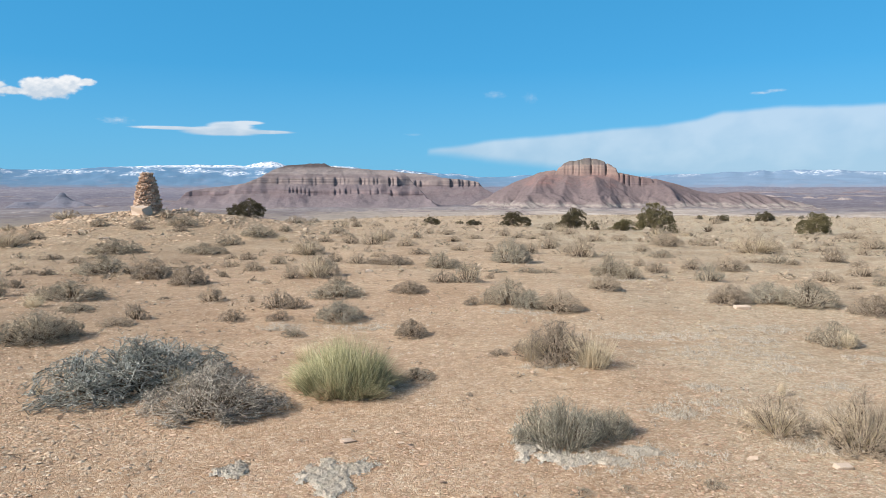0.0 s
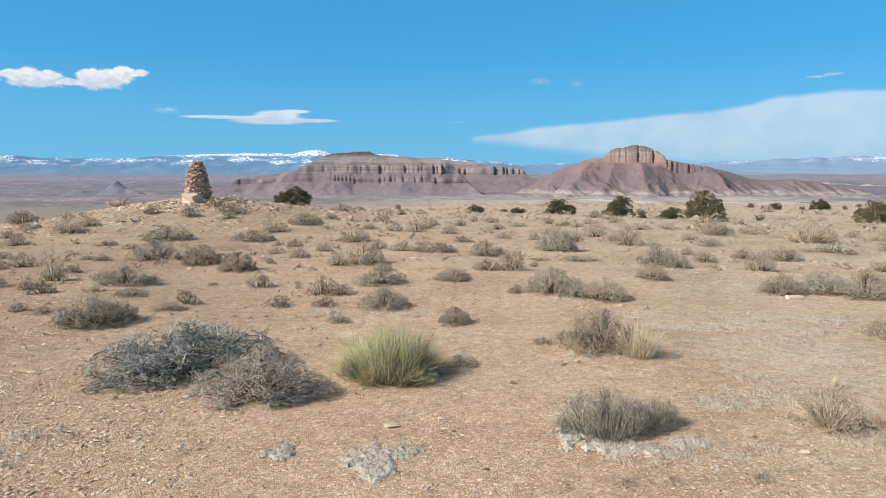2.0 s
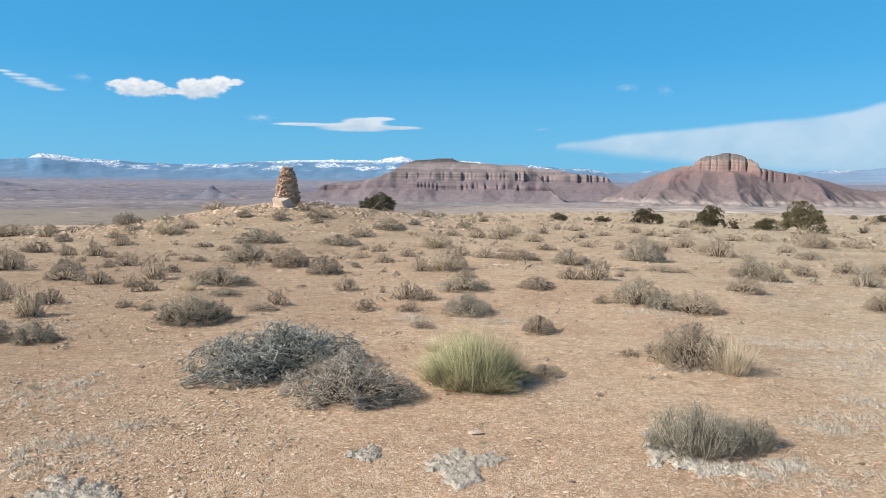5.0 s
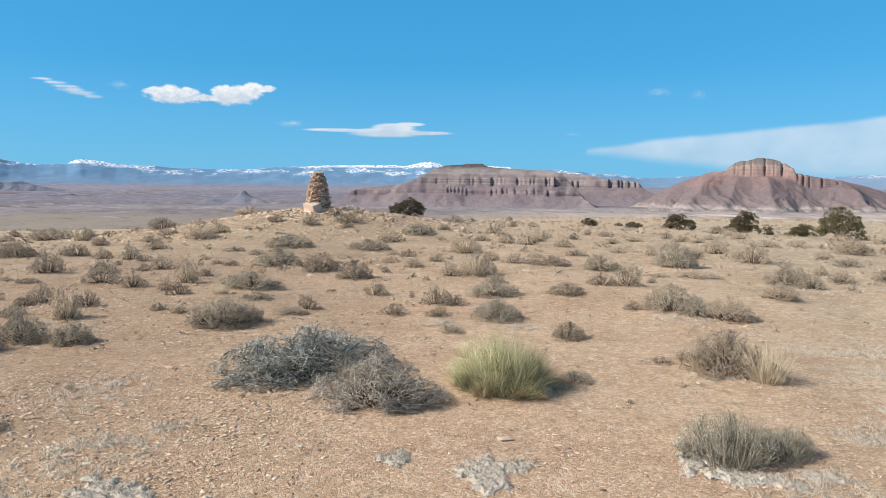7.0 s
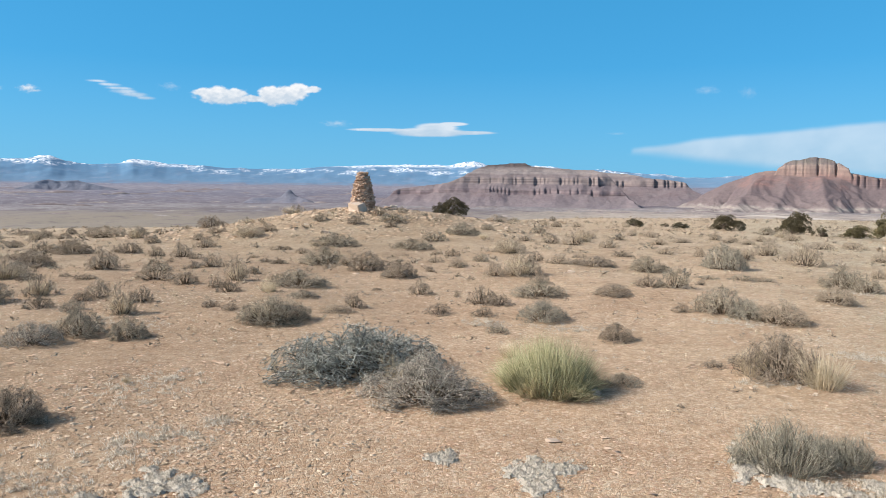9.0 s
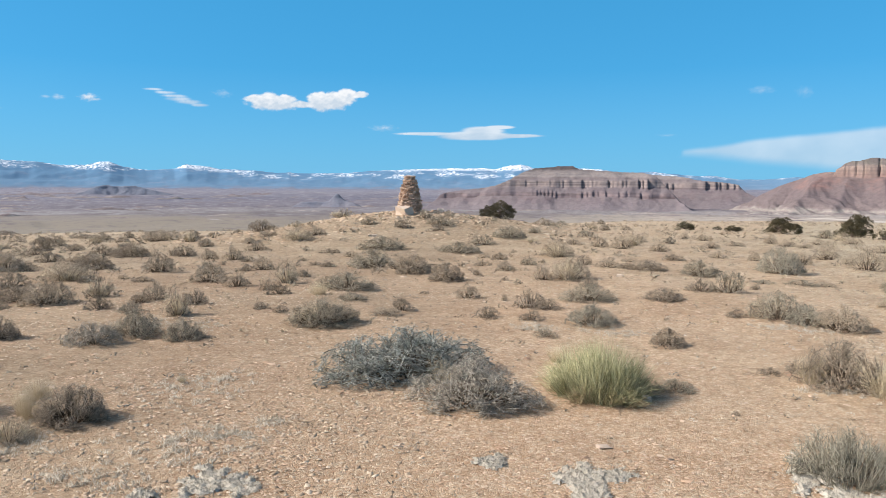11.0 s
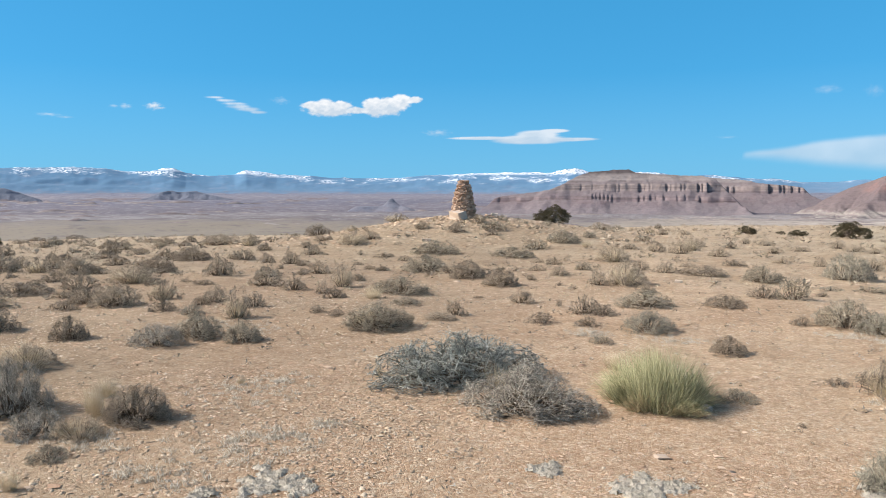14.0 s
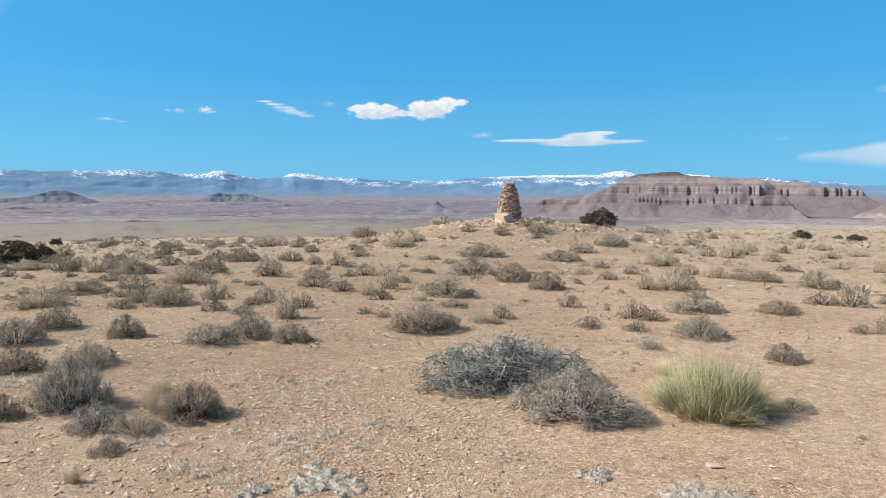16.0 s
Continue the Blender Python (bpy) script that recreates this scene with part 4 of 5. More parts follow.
def tuft_blades(rng, n, spread, thin, droop=0.25, foot=0.28):
    """Blades fanning from one root, one metre high."""
    ph, out = rng.rand(n) * 2 * np.pi, rng.rand(n) ** 0.7 * spread
    h = 0.3 + 0.7 * rng.rand(n)
    root = np.stack([np.cos(ph) * out * foot, np.sin(ph) * out * foot, np.full(n, -0.02)], axis=1)
    tip = np.stack([np.cos(ph) * out * (1 + 0.2 * rng.rand(n)), np.sin(ph) * out * (1 + 0.2 * rng.rand(n)), h * np.sqrt(np.maximum(1 - (out / max(spread, 1) * 0.75) ** 2, 0.1))], axis=1)
    tip[:, :2] += rng.randn(n, 2) * 0.14
    mid = root * 0.5 + tip * 0.5 + np.array([0, 0, droop * 0.35]) * (out / spread)[:, None] + rng.randn(n, 3) * 0.02
    w = thin * (0.7 + 0.6 * rng.rand(n))
    return twigs(root, mid, tip, w, w * 0.75)


STOCK = {}


def stock(key, make):
    if key not in STOCK:
        STOCK[key] = make()
    return STOCK[key]


def shrub_meshes(style, k, close):
    """Shared meshes of one look of shrub: (part name, mesh) pairs."""
    form, crown_mat, thin, full = STYLES[style]
    rng = np.random.RandomState(hash_of(style) + 31 * k + 7 * close)
    stems, crown = bush_parts(form, rng, close, thin * (1.0, 0.66, 0.33)[close], full)
    if style == "grey_upright":
        crown = joined([crown, tuft_blades(rng, 700, 0.95, 0.0066, 0.1, 0.72)])
    got = [("wood", mesh_from("wood", *stems, WOOD)), ("foliage", mesh_from("foliage", *crown, crown_mat))]
    if style == "brown_straw":
        b = tuft_blades(rng, (150, 260, 420)[close], 0.95, (0.008, 0.0055, 0.003)[close])
        got.append(("dry_grass", mesh_from("dry_grass", *b, STRAW)))
    return got


def hash_of(text):
    return sum((i + 1) * ord(c) for i, c in enumerate(text)) % 9973


STYLES = {
    "sage": ("spread", SAGE, 0.013, 1.0),
    "blue_sage": ("tangled", BLUE_SAGE, 0.0165, 1.0),
    "grey_twigs": ("tangled", GREY_TWIG, 0.0135, 1.0),
    "grey_upright": ("upright", GREEN_GREY, 0.014, 0.45),
    "brown": ("spread", BROWN, 0.013, 1.0),
    "brown_straw": ("spread", BROWN, 0.013, 0.65),
    "dark": ("spread", DARK_TWIG, 0.014, 1.0),
    "pale_sage": ("upright", PALE_SAGE, 0.013, 1.0),
    "tan_upright": ("upright", GREY_TWIG, 0.012, 0.9),
    "olive_upright": ("upright", DARK_TWIG, 0.017, 0.7),
}
WORDS = {
    "sage": ("grey-green sagebrush, dry and twiggy, on stony soil", "sagebrush"),
    "blue_sage": ("bluish-grey sagebrush of tangled twigs on bare soil", "sagebrush"),
    "grey_twigs": ("leafless grey shrub of tangled pale twigs", "shrub"),
    "grey_upright": ("dark grey-green shrub of stiff upright twigs", "shrub"),
    "brown": ("low brown desert shrub on sandy ground", "shrub"),
    "brown_straw": ("brown shrub grown through with dry straw grass", "shrub"),
    "dark": ("small dark leafless shrub on stony ground", "shrub"),
    "olive_upright": ("dark olive-grey shrub of stiff upright stems beside straw", "shrub"),
    "tan_upright": ("tan-grey upright shrub of fine dry stems on grit", "shrub"),
    "pale_sage": ("pale grey upright shrub with fine dry stems", "shrub"),
}
dice = random.Random(11)


def shrub(style, x, y, wide, tall, deep=None, close=0, turn=0.0):
    """Plant a shrub: place on the ground, width, height, depth."""
    k = dice.randrange(3) if close < 2 else dice.randrange(100)
    parts = stock((style, k, close), lambda: shrub_meshes(style, k, close))
    root = new("sagebrush" if "sage" in style else "desert_shrub")
    root.empty_display_size = 0.1
    root.matrix_basis = Matrix.LocRotScale((x, y, float(height(x, y)) - 0.01), Euler((0, 0, radians(turn) if deep else dice.random() * 6.28)), (wide / 2, (deep or wide) / 2, tall))
    for name, me in parts:
        under(new(name, me), root)
    return tagged(root, *WORDS[style], "desert shrubs")


def grass(x, y, wide, tall):
    k = dice.randrange(3)
    me = stock(("grass", k), lambda: mesh_from("blades", *tuft_blades(np.random.RandomState(50 + k), 340, 0.8, 0.005, 0.25, 0.5), STRAW))
    root = new("grass_tuft", me)
    root.matrix_basis = Matrix.LocRotScale((x, y, float(height(x, y))), Euler((0, 0, dice.random() * 6.28)), (wide / 2, wide / 2, tall))
    return tagged(root, "tuft of dry straw-coloured bunchgrass", "grass", "grass tufts")


def green_bush(x, y, wide, tall):
    rng = np.random.RandomState(77)
    root = new("green_rabbitbrush")
    root.location = (x, y, float(height(x, y)) - 0.01)
    root.scale = (wide / 2, wide / 2 * 0.9, tall)

    def fan(n, tufts, reach, low, high, thin):
        """Stems in tufts: each tuft has a root and a lean of its own."""
        ph, q = np.arange(tufts) * 2.4 + 0.5 * rng.randn(tufts), np.sqrt((np.arange(tufts) + 0.5) / tufts) * reach
        reachz = np.sqrt(np.maximum(1 - 0.9 * (q / reach) ** 2, 0.03)) * (0.86 + 0.16 * rng.rand(tufts))
        own = rng.randint(tufts, size=n)
        a, b = ph[own], q[own] * (1 + 0.08 * rng.randn(n))
        p0 = np.stack([np.cos(a) * b * 0.66, np.sin(a) * b * 0.66, np.zeros(n)], axis=1) + rng.randn(n, 3) * np.array([0.04, 0.04, 0])
        p2 = np.stack([np.cos(a) * b, np.sin(a) * b, reachz[own] * (low + (high - low) * rng.rand(n) ** 0.7)], axis=1) + rng.randn(n, 3) * np.array([0.14, 0.14, 0.04])
        p2[:, 2] = np.maximum(p2[:, 2], 0.05)
        bend = p0 * 0.5 + p2 * 0.5 + np.array([0, 0, 0.05]) + rng.randn(n, 3) * 0.055
        return twigs(p0, bend, p2, thin * (0.7 + 0.6 * rng.rand(n)), thin * (0.5 + 0.4 * rng.rand(n)))

    under(new("foliage", mesh_from("foliage", *joined([fan(3000, 46, 0.94, 0.4, 1.0, 0.0040), fan(700, 46, 0.9, 0.9, 1.1, 0.0022)]), GREEN)), root)
    under(new("dry_skirt", mesh_from("dry_skirt", *fan(1300, 40, 1.0, 0.12, 0.5, 0.005), OLIVE)), root)
    return tagged(root, "round yellow-green rabbitbrush with fine upright stems", "shrub")


def ash_mat(x, y, wide, deep, seed, tall=0.024):
    """A low cushion of ashy leaf rosettes: a lumpy felt with an uneven rim and tiny twigs standing out of it."""
    rng = np.random.RandomState(seed)
    z0 = float(height(x, y))
    n = int(max(16, min(46, wide / 0.012)))
    k = int(max(12, min(46, deep / 0.012)))
    U, V = np.meshgrid(np.linspace(-1, 1, n), np.linspace(-1, 1, k), indexing="xy")
    U, V = U + rng.randn(k, n) * 0.35 / n, V + rng.randn(k, n) * 0.35 / k
    px, py = U * wide / 2, V * deep / 2
    ph = np.arctan2(V, U)
    rim = 0.74 + 0.13 * np.sin(ph * 3 + seed) + 0.1 * np.sin(ph * 5 + seed * 2) + 0.07 * np.sin(ph * 9 + seed * 3)
    body = 1 - np.hypot(U, V) / rim + 0.3 * waves(px * 22 + seed, py * 22) + 0.18 * waves(px * 48 + seed, py * 48, seed=9)
    h = tall * (smooth(body / 0.45) * (0.82 + 0.18 * rng.rand(k, n)) * (0.72 + 0.42 * waves(px * 75, py * 75, seed=5)) - 0.25 * (body < 0.03))
    felt = np.stack([px, py, height(x + px, y + py) - z0 + h - 0.003], axis=-1)
    q = int((700 + 16000 * wide * deep))
    a, b = rng.randint(k, size=q), rng.randint(n, size=q)
    on = body[a, b] > 0.02
    p = felt[a[on], b[on]]
    q = len(p)
    lean = rng.randn(q, 3) * np.array([0.008, 0.008, 0.0]) + np.array([0, 0, 0.005]) + rng.rand(q, 1) * np.array([[0, 0, 0.007]])
    bits = spikes(p - np.array([0, 0, 0.002]), p + lean, 0.0025 * (0.6 + 0.8 * rng.rand(q)))
    quads = grid_faces(k, n)
    quads = quads[(body.ravel()[quads] > -0.04).all(axis=1)]
    tris = np.concatenate([quads[:, [0, 1, 2]], quads[:, [0, 2, 3]]])
    root = new("ground_cushion", mesh_from("cushion", *joined([(felt.reshape(-1, 3), tris), bits]), MAT))
    root.location = (x, y, z0)
    return tagged(root, "flat ashy-grey cushion plant hugging the gravel", "cushion plant", "cushion plants")


def scraps(x, y, wide, deep, seed):
    """Thin ground cover: many low dry tufts, each a few short stems, over an uneven patch."""
    rng = np.random.RandomState(seed)
    n, per = int(26 + 100 * wide * deep), 22
    a, q = rng.rand(n) * 6.283, np.sqrt(rng.rand(n)) * (0.8 + 0.3 * np.sin(rng.rand(n) * 6))
    cx, cy = x + np.cos(a) * q * wide / 2, y + np.sin(a) * q * deep / 2
    own = np.repeat(np.arange(n), per)
    size = (0.012 + 0.045 * rng.rand(n) ** 2)[own][:, None]
    p0 = np.stack([cx, cy, height(cx, cy) - 0.002], axis=1)[own] + rng.randn(n * per, 3) * np.array([0.5, 0.5, 0]) * size
    p2 = p0 + (rng.randn(n * per, 3) * np.array([0.42, 0.42, 0]) + np.array([0, 0, 0.35]) + rng.rand(n * per, 1) * np.array([[0, 0, 0.7]])) * size
    ob = new("ground_cover", mesh_from("ground_cover", *spikes(p0, p2, 0.0019 * (0.7 + 0.6 * rng.rand(n * per))), COVER))
    return tagged(ob, "sparse scraps of ashy-grey ground cover on gravel", "ground cover", kind="stuff")


def juniper_meshes(k, leaf, full):
    """A squat juniper one metre in radius and about 1.6 high: twisted trunk and limbs, a crown of leafy sprays."""
    rng = np.random.RandomState(300 + k)
    nb = 16
    d, r = dome_points(rng, nb, 6, 0.1)
    e = d * np.array([1, 1, 1.25]) * (r * 0.75)[:, None] + np.array([0, 0, 0.3])
    b = np.stack([rng.randn(nb) * 0.05, rng.randn(nb) * 0.05, 0.05 + 0.35 * rng.rand(nb)], axis=1)
    limbs = twigs(b, (b + e) / 2 + rng.randn(nb, 3) * 0.09, e, np.full(nb, 0.05), np.full(nb, 0.03))
    kt = 4
    tb = np.stack([rng.randn(kt) * 0.07, rng.randn(kt) * 0.07, np.full(kt, -0.15)], axis=1)
    tt = np.stack([rng.randn(kt) * 0.25, rng.randn(kt) * 0.25, 0.8 + 0.3 * rng.rand(kt)], axis=1)
    trunk = twigs(tb, (tb + tt) / 2 + rng.randn(kt, 3) * 0.08, tt, np.full(kt, 0.11), np.full(kt, 0.07))
    nc, per = (120, 80) if full else (60, 50)
    d, r = dome_points(rng, nc, 9, -0.02)
    c = d * np.array([1, 1, 1.42]) * (r * (0.55 + 0.42 * rng.rand(nc) ** 0.6))[:, None] + np.array([0, 0, 0.14])
    c[:, 2] = np.maximum(c[:, 2], 0.08)
    own = np.repeat(np.arange(nc), per)
    q = len(own)
    puff = unit(rng.randn(q, 3) + 0.5 * unit(d)[own]) * ((0.1 + 0.09 * rng.rand(nc))[own] * (0.5 + 0.5 * rng.rand(q)))[:, None]
    p0 = c[own] + puff
    p2 = p0 + unit(unit(puff) + rng.randn(q, 3) * 0.5 + np.array([0, 0, 0.4])) * (0.04 + 0.05 * rng.rand(q))[:, None]
    crown = leaves(rng, p0, p2, (0.021 if full else 0.03) * (0.7 + 0.6 * rng.rand(q)))
    return [("trunk", mesh_from("trunk", *trunk, BARK)), ("limb_wood", mesh_from("limb_wood", *limbs, BARK)), ("crown", mesh_from("crown", *crown, leaf))]


def juniper(x, y, wide, tall, light=False):
    k = dice.randrange(4)
    full = wide > 0.9
    parts = stock(("juniper", k, light, full), lambda: juniper_meshes(k, JUNIPER_LIGHT if light else JUNIPER, full))
    root = new("juniper_tree")
    root.matrix_basis = Matrix.LocRotScale((x, y, float(height(x, y)) - 0.03), Euler((0, 0, dice.random() * 6.28)), (wide / 2, wide / 2, tall / 1.42))
    made = {name: under(new(name, me), root) for name, me in parts}
    under(made["limb_wood"], made["trunk"])
    return tagged(root, "squat yellow-green juniper on the knoll" if light else "squat dark green juniper bush on the knoll", "juniper", "junipers")


def dead_shrub(x, y, wide, tall):
    rng = np.random.RandomState(5)
    n = 40
    d, r = dome_points(rng, n, 6, 0.15)
    e = d * r[:, None]
    b = np.concatenate([e[:, :2] * 0.1, np.full((n, 1), -0.05)], axis=1)
    root = new("dead_shrub", mesh_from("branches", *twigs(b, (b + e) / 2 + rng.randn(n, 3) * 0.08, e, np.full(n, 0.035), np.full(n, 0.025)), WOOD))
    root.matrix_basis = Matrix.LocRotScale((x, y, float(height(x, y))), None, (wide / 2, wide / 2, tall))
    return tagged(root, "bare dead shrub of dark crooked branches", "shrub")


# ---- planting ----
shrub("blue_sage", -2.28, 5.42, 1.54, 0.365, 0.88, close=2, turn=40)
shrub("grey_twigs", -1.55, 4.91, 1.0, 0.31, 0.84, close=2, turn=-8)
green_bush(-0.74, 5.40, 0.9, 0.49)
shrub("sage", -0.22, 5.74, 0.33, 0.09, close=1)
grass(-2.92, 5.23, 0.11, 0.20)
shrub("olive_upright", 0.96, 6.23, 0.74, 0.33, close=2)
grass(1.22, 5.98, 0.58, 0.36)
grass(0.76, 6.21, 0.32, 0.27)
shrub("dark", 0.49, 6.46, 0.23, 0.07)
shrub("dark", 0.17, 5.21, 0.07, 0.04)
shrub("grey_upright", 0.66, 4.33, 0.58, 0.26, close=2)
shrub("grey_upright", 0.98, 4.44, 0.34, 0.17, close=2)
shrub("brown_straw", 2.03, 4.48, 0.48, 0.25, close=1)
shrub("brown_straw", 2.39, 4.23, 0.53, 0.33, close=2)
shrub("sage", 1.33, 3.68, 0.14, 0.05)
shrub("sage", 0.66, 3.61, 0.13, 0.04)
shrub("sage", 0.89, 3.64, 0.14, 0.03)
ash_mat(0.48, 4.27, 0.37, 0.66, 21)
ash_mat(0.61, 4.06, 0.43, 0.24, 22)
ash_mat(0.80, 4.02, 0.62, 0.26, 47)
ash_mat(-1.12, 3.89, 0.27, 0.30, 23)
ash_mat(-0.60, 3.81, 0.47, 0.67, 24)
ash_mat(-0.45, 3.92, 0.19, 0.25, 25)
scraps(2.17, 4.26, 0.50, 0.49, 26)
ash_mat(1.08, 4.14, 0.36, 0.23, 27)
scraps(2.75, 5.98, 0.55, 0.43, 28)
scraps(1.50, 4.83, 0.45, 0.36, 29)
scraps(1.81, 7.16, 0.57, 0.39, 30)
scraps(2.33, 7.21, 1.13, 0.59, 31)
scraps(3.05, 7.04, 0.65, 0.50, 32)
scraps(1.93, 5.38, 0.42, 0.28, 33)
scraps(2.91, 5.42, 0.43, 0.36, 34)
scraps(-1.72, 7.70, 0.61, 0.55, 35)
scraps(-3.63, 4.56, 0.90, 1.05, 36)
ash_mat(-2.37, 3.13, 0.55, 0.53, 39)
scraps(-5.71, 3.57, 0.53, 0.58, 40)
ash_mat(-2.60, 2.87, 0.21, 0.25, 44)
scraps(-2.65, 4.04, 0.27, 0.35, 45)
scraps(3.73, 6.32, 0.50, 0.42, 46)
scraps(2.55, 6.5, 1.6, 0.9, 50)
scraps(-3.85, 3.15, 0.9, 0.5, 62)
scraps(-2.95, 2.95, 0.9, 0.4, 63)
scraps(-2.7, 3.75, 0.7, 0.4, 64)
scraps(1.75, 4.9, 1.0, 0.6, 51)
scraps(3.3, 7.6, 1.4, 0.6, 52)
scraps(2.6, 4.7, 0.8, 0.5, 53)
scraps(-2.9, 3.5, 0.9, 0.6, 55)
scraps(-0.9, 7.75, 0.9, 0.35, 56)
scraps(0.9, 8.6, 1.1, 0.4, 57)
scraps(-5.6, 6.4, 1.6, 0.7, 58)
scraps(1.1, 4.0, 1.0, 0.5, 59)
scraps(1.0, 6.0, 0.9, 0.3, 60)
scraps(3.1, 12.2, 1.2, 0.6, 61)
grass(2.41, 5.22, 0.10, 0.13)
grass(-3.79, 4.59, 0.10, 0.08)
grass(-4.25, 3.61, 0.18, 0.25)
grass(-5.02, 3.37, 0.23, 0.21)
grass(-3.53, 2.53, 0.14, 0.14)
shrub("brown", -10.37, 26.90, 0.64, 0.38)
shrub("sage", -9.28, 25.49, 1.12, 0.46)
shrub("brown_straw", -14.81, 28.19, 1.30, 0.42)
shrub("brown_straw", -13.01, 21.50, 1.19, 0.44, close=1)
shrub("sage", -8.90, 19.47, 1.65, 0.40, close=1)
shrub("dark", -9.77, 17.83, 0.65, 0.15)
shrub("dark", -9.14, 15.36, 0.34, 0.08)
shrub("dark", -8.15, 14.19, 0.39, 0.10)
shrub("dark", -7.50, 13.66, 0.38, 0.12)
shrub("sage", -6.72, 14.13, 1.17, 0.39, close=1)
shrub("brown", -8.49, 16.64, 0.46, 0.17)
shrub("dark", -5.17, 12.76, 0.77, 0.37, close=1)
shrub("dark", -4.09, 11.58, 0.68, 0.31, close=1)
shrub("sage", -5.11, 9.88, 0.99, 0.27, close=1)
shrub("brown_straw", -5.49, 9.86, 0.45, 0.20)
shrub("sage", -4.47, 8.75, 0.48, 0.10, close=1)
shrub("brown", -3.15, 9.80, 0.39, 0.24)
shrub("sage", -3.95, 7.06, 0.84, 0.28, close=2)
shrub("dark", -3.50, 8.25, 0.33, 0.19)
shrub("brown", -3.55, 7.82, 0.45, 0.09, close=1)
shrub("dark", -3.88, 10.00, 0.18, 0.05)
shrub("dark", -3.91, 12.79, 0.21, 0.11)
shrub("sage", -6.15, 23.94, 1.32, 0.41, close=1)
grass(-5.20, 23.22, 0.55, 0.22)
shrub("sage", -6.41, 19.25, 1.31, 0.30, close=1)
shrub("sage", -6.49, 21.75, 0.96, 0.33)
shrub("dark", -4.55, 16.77, 0.46, 0.20)
shrub("brown", -3.65, 13.87, 0.43, 0.21)
shrub("dark", -3.16, 11.93, 0.17, 0.06)
shrub("brown", -4.94, 19.75, 0.22, 0.11)
shrub("brown_straw", -3.43, 18.21, 0.97, 0.43, close=1)
shrub("brown_straw", -2.16, 12.51, 0.82, 0.44, close=1)
shrub("brown", -2.57, 12.13, 0.38, 0.27)
shrub("dark", -2.42, 16.01, 0.44, 0.23)
shrub("dark", -3.78, 23.00, 0.51, 0.21)
shrub("sage", -3.91, 26.75, 0.74, 0.31)
shrub("brown", -6.21, 30.23, 1.17, 0.32)
shrub("sage", -12.39, 68.96, 1.28, 0.46)
shrub("dark", -10.67, 85.63, 1.11, 0.57)
shrub("brown", -5.79, 49.23, 0.64, 0.24)
shrub("brown", -2.91, 22.56, 0.66, 0.33)
shrub("brown", -2.16, 22.28, 0.82, 0.40)
shrub("brown_straw", -2.01, 24.05, 0.71, 0.44)
shrub("brown", -1.06, 21.41, 0.67, 0.31)
shrub("sage", -0.93, 25.81, 0.57, 0.21)
shrub("brown", -4.48, 49.46, 1.01, 0.28)
shrub("dark", -0.60, 18.39, 0.61, 0.16)
shrub("brown", -1.55, 17.34, 0.45, 0.12)
shrub("brown", -1.79, 15.24, 0.59, 0.23)
shrub("dark", -1.41, 15.08, 0.41, 0.13)
shrub("dark", -1.02, 14.95, 0.90, 0.21, close=1)
shrub("sage", -1.49, 10.08, 0.90, 0.24, close=1)
shrub("dark", -2.07, 8.99, 0.44, 0.24)
shrub("dark", -1.82, 8.91, 0.39, 0.14)
shrub("dark", -1.86, 8.12, 0.32, 0.12)
shrub("dark", -2.38, 8.11, 0.35, 0.14)
shrub("pale_sage", -1.17, 8.13, 0.62, 0.23, close=1)
shrub("sage", -1.52, 7.30, 0.28, 0.10)
shrub("dark", -0.49, 10.39, 0.59, 0.18, close=1)
shrub("dark", -0.33, 7.35, 0.37, 0.18, close=1)
shrub("brown", -2.56, 9.61, 0.10, 0.11)
shrub("brown", -0.52, 29.46, 0.49, 0.24)
shrub("brown", -0.15, 30.42, 0.34, 0.18)
shrub("sage", -0.01, 14.34, 0.76, 0.32, close=1)
shrub("dark", -0.01, 11.58, 0.55, 0.20)
shrub("sage", 0.38, 11.52, 0.57, 0.33)
shrub("brown", 0.18, 28.49, 0.58, 0.26)
shrub("brown", 0.37, 24.15, 0.62, 0.26)
shrub("brown", 1.13, 25.66, 0.85, 0.18)
shrub("brown", 0.45, 19.52, 0.54, 0.17)
shrub("pale_sage", 1.48, 15.40, 0.93, 0.55, close=1)
shrub("brown", 2.15, 17.76, 0.52, 0.32)
shrub("brown", 1.29, 19.08, 0.39, 0.24)
shrub("brown", 2.53, 28.96, 0.53, 0.36)
shrub("brown", 2.78, 26.41, 0.73, 0.23)
shrub("brown", 3.20, 25.30, 0.61, 0.20)
shrub("brown", 4.11, 28.79, 0.53, 0.21)
shrub("brown", 2.94, 19.64, 0.69, 0.40)
shrub("sage", 1.57, 13.20, 0.60, 0.11)
shrub("brown", 1.92, 13.28, 0.46, 0.09)
shrub("dark", 0.81, 12.30, 0.20, 0.09)
shrub("pale_sage", 1.00, 13.23, 0.48, 0.08)
shrub("brown", 3.27, 16.95, 0.84, 0.46)
shrub("brown", 3.18, 18.28, 0.37, 0.26)
shrub("sage", 2.98, 12.75, 0.79, 0.37, close=1)
shrub("sage", 3.21, 12.30, 0.50, 0.28)
shrub("brown", 3.91, 14.29, 0.31, 0.20)
shrub("brown", 2.34, 10.42, 0.55, 0.24, close=1)
shrub("sage", 0.83, 9.25, 0.76, 0.32, close=1)
shrub("pale_sage", 1.09, 9.01, 0.49, 0.23, close=1)
shrub("dark", 0.36, 9.15, 0.25, 0.12)
shrub("brown", 1.42, 8.83, 0.63, 0.28, close=1)
shrub("brown", 5.17, 24.35, 0.90, 0.23)
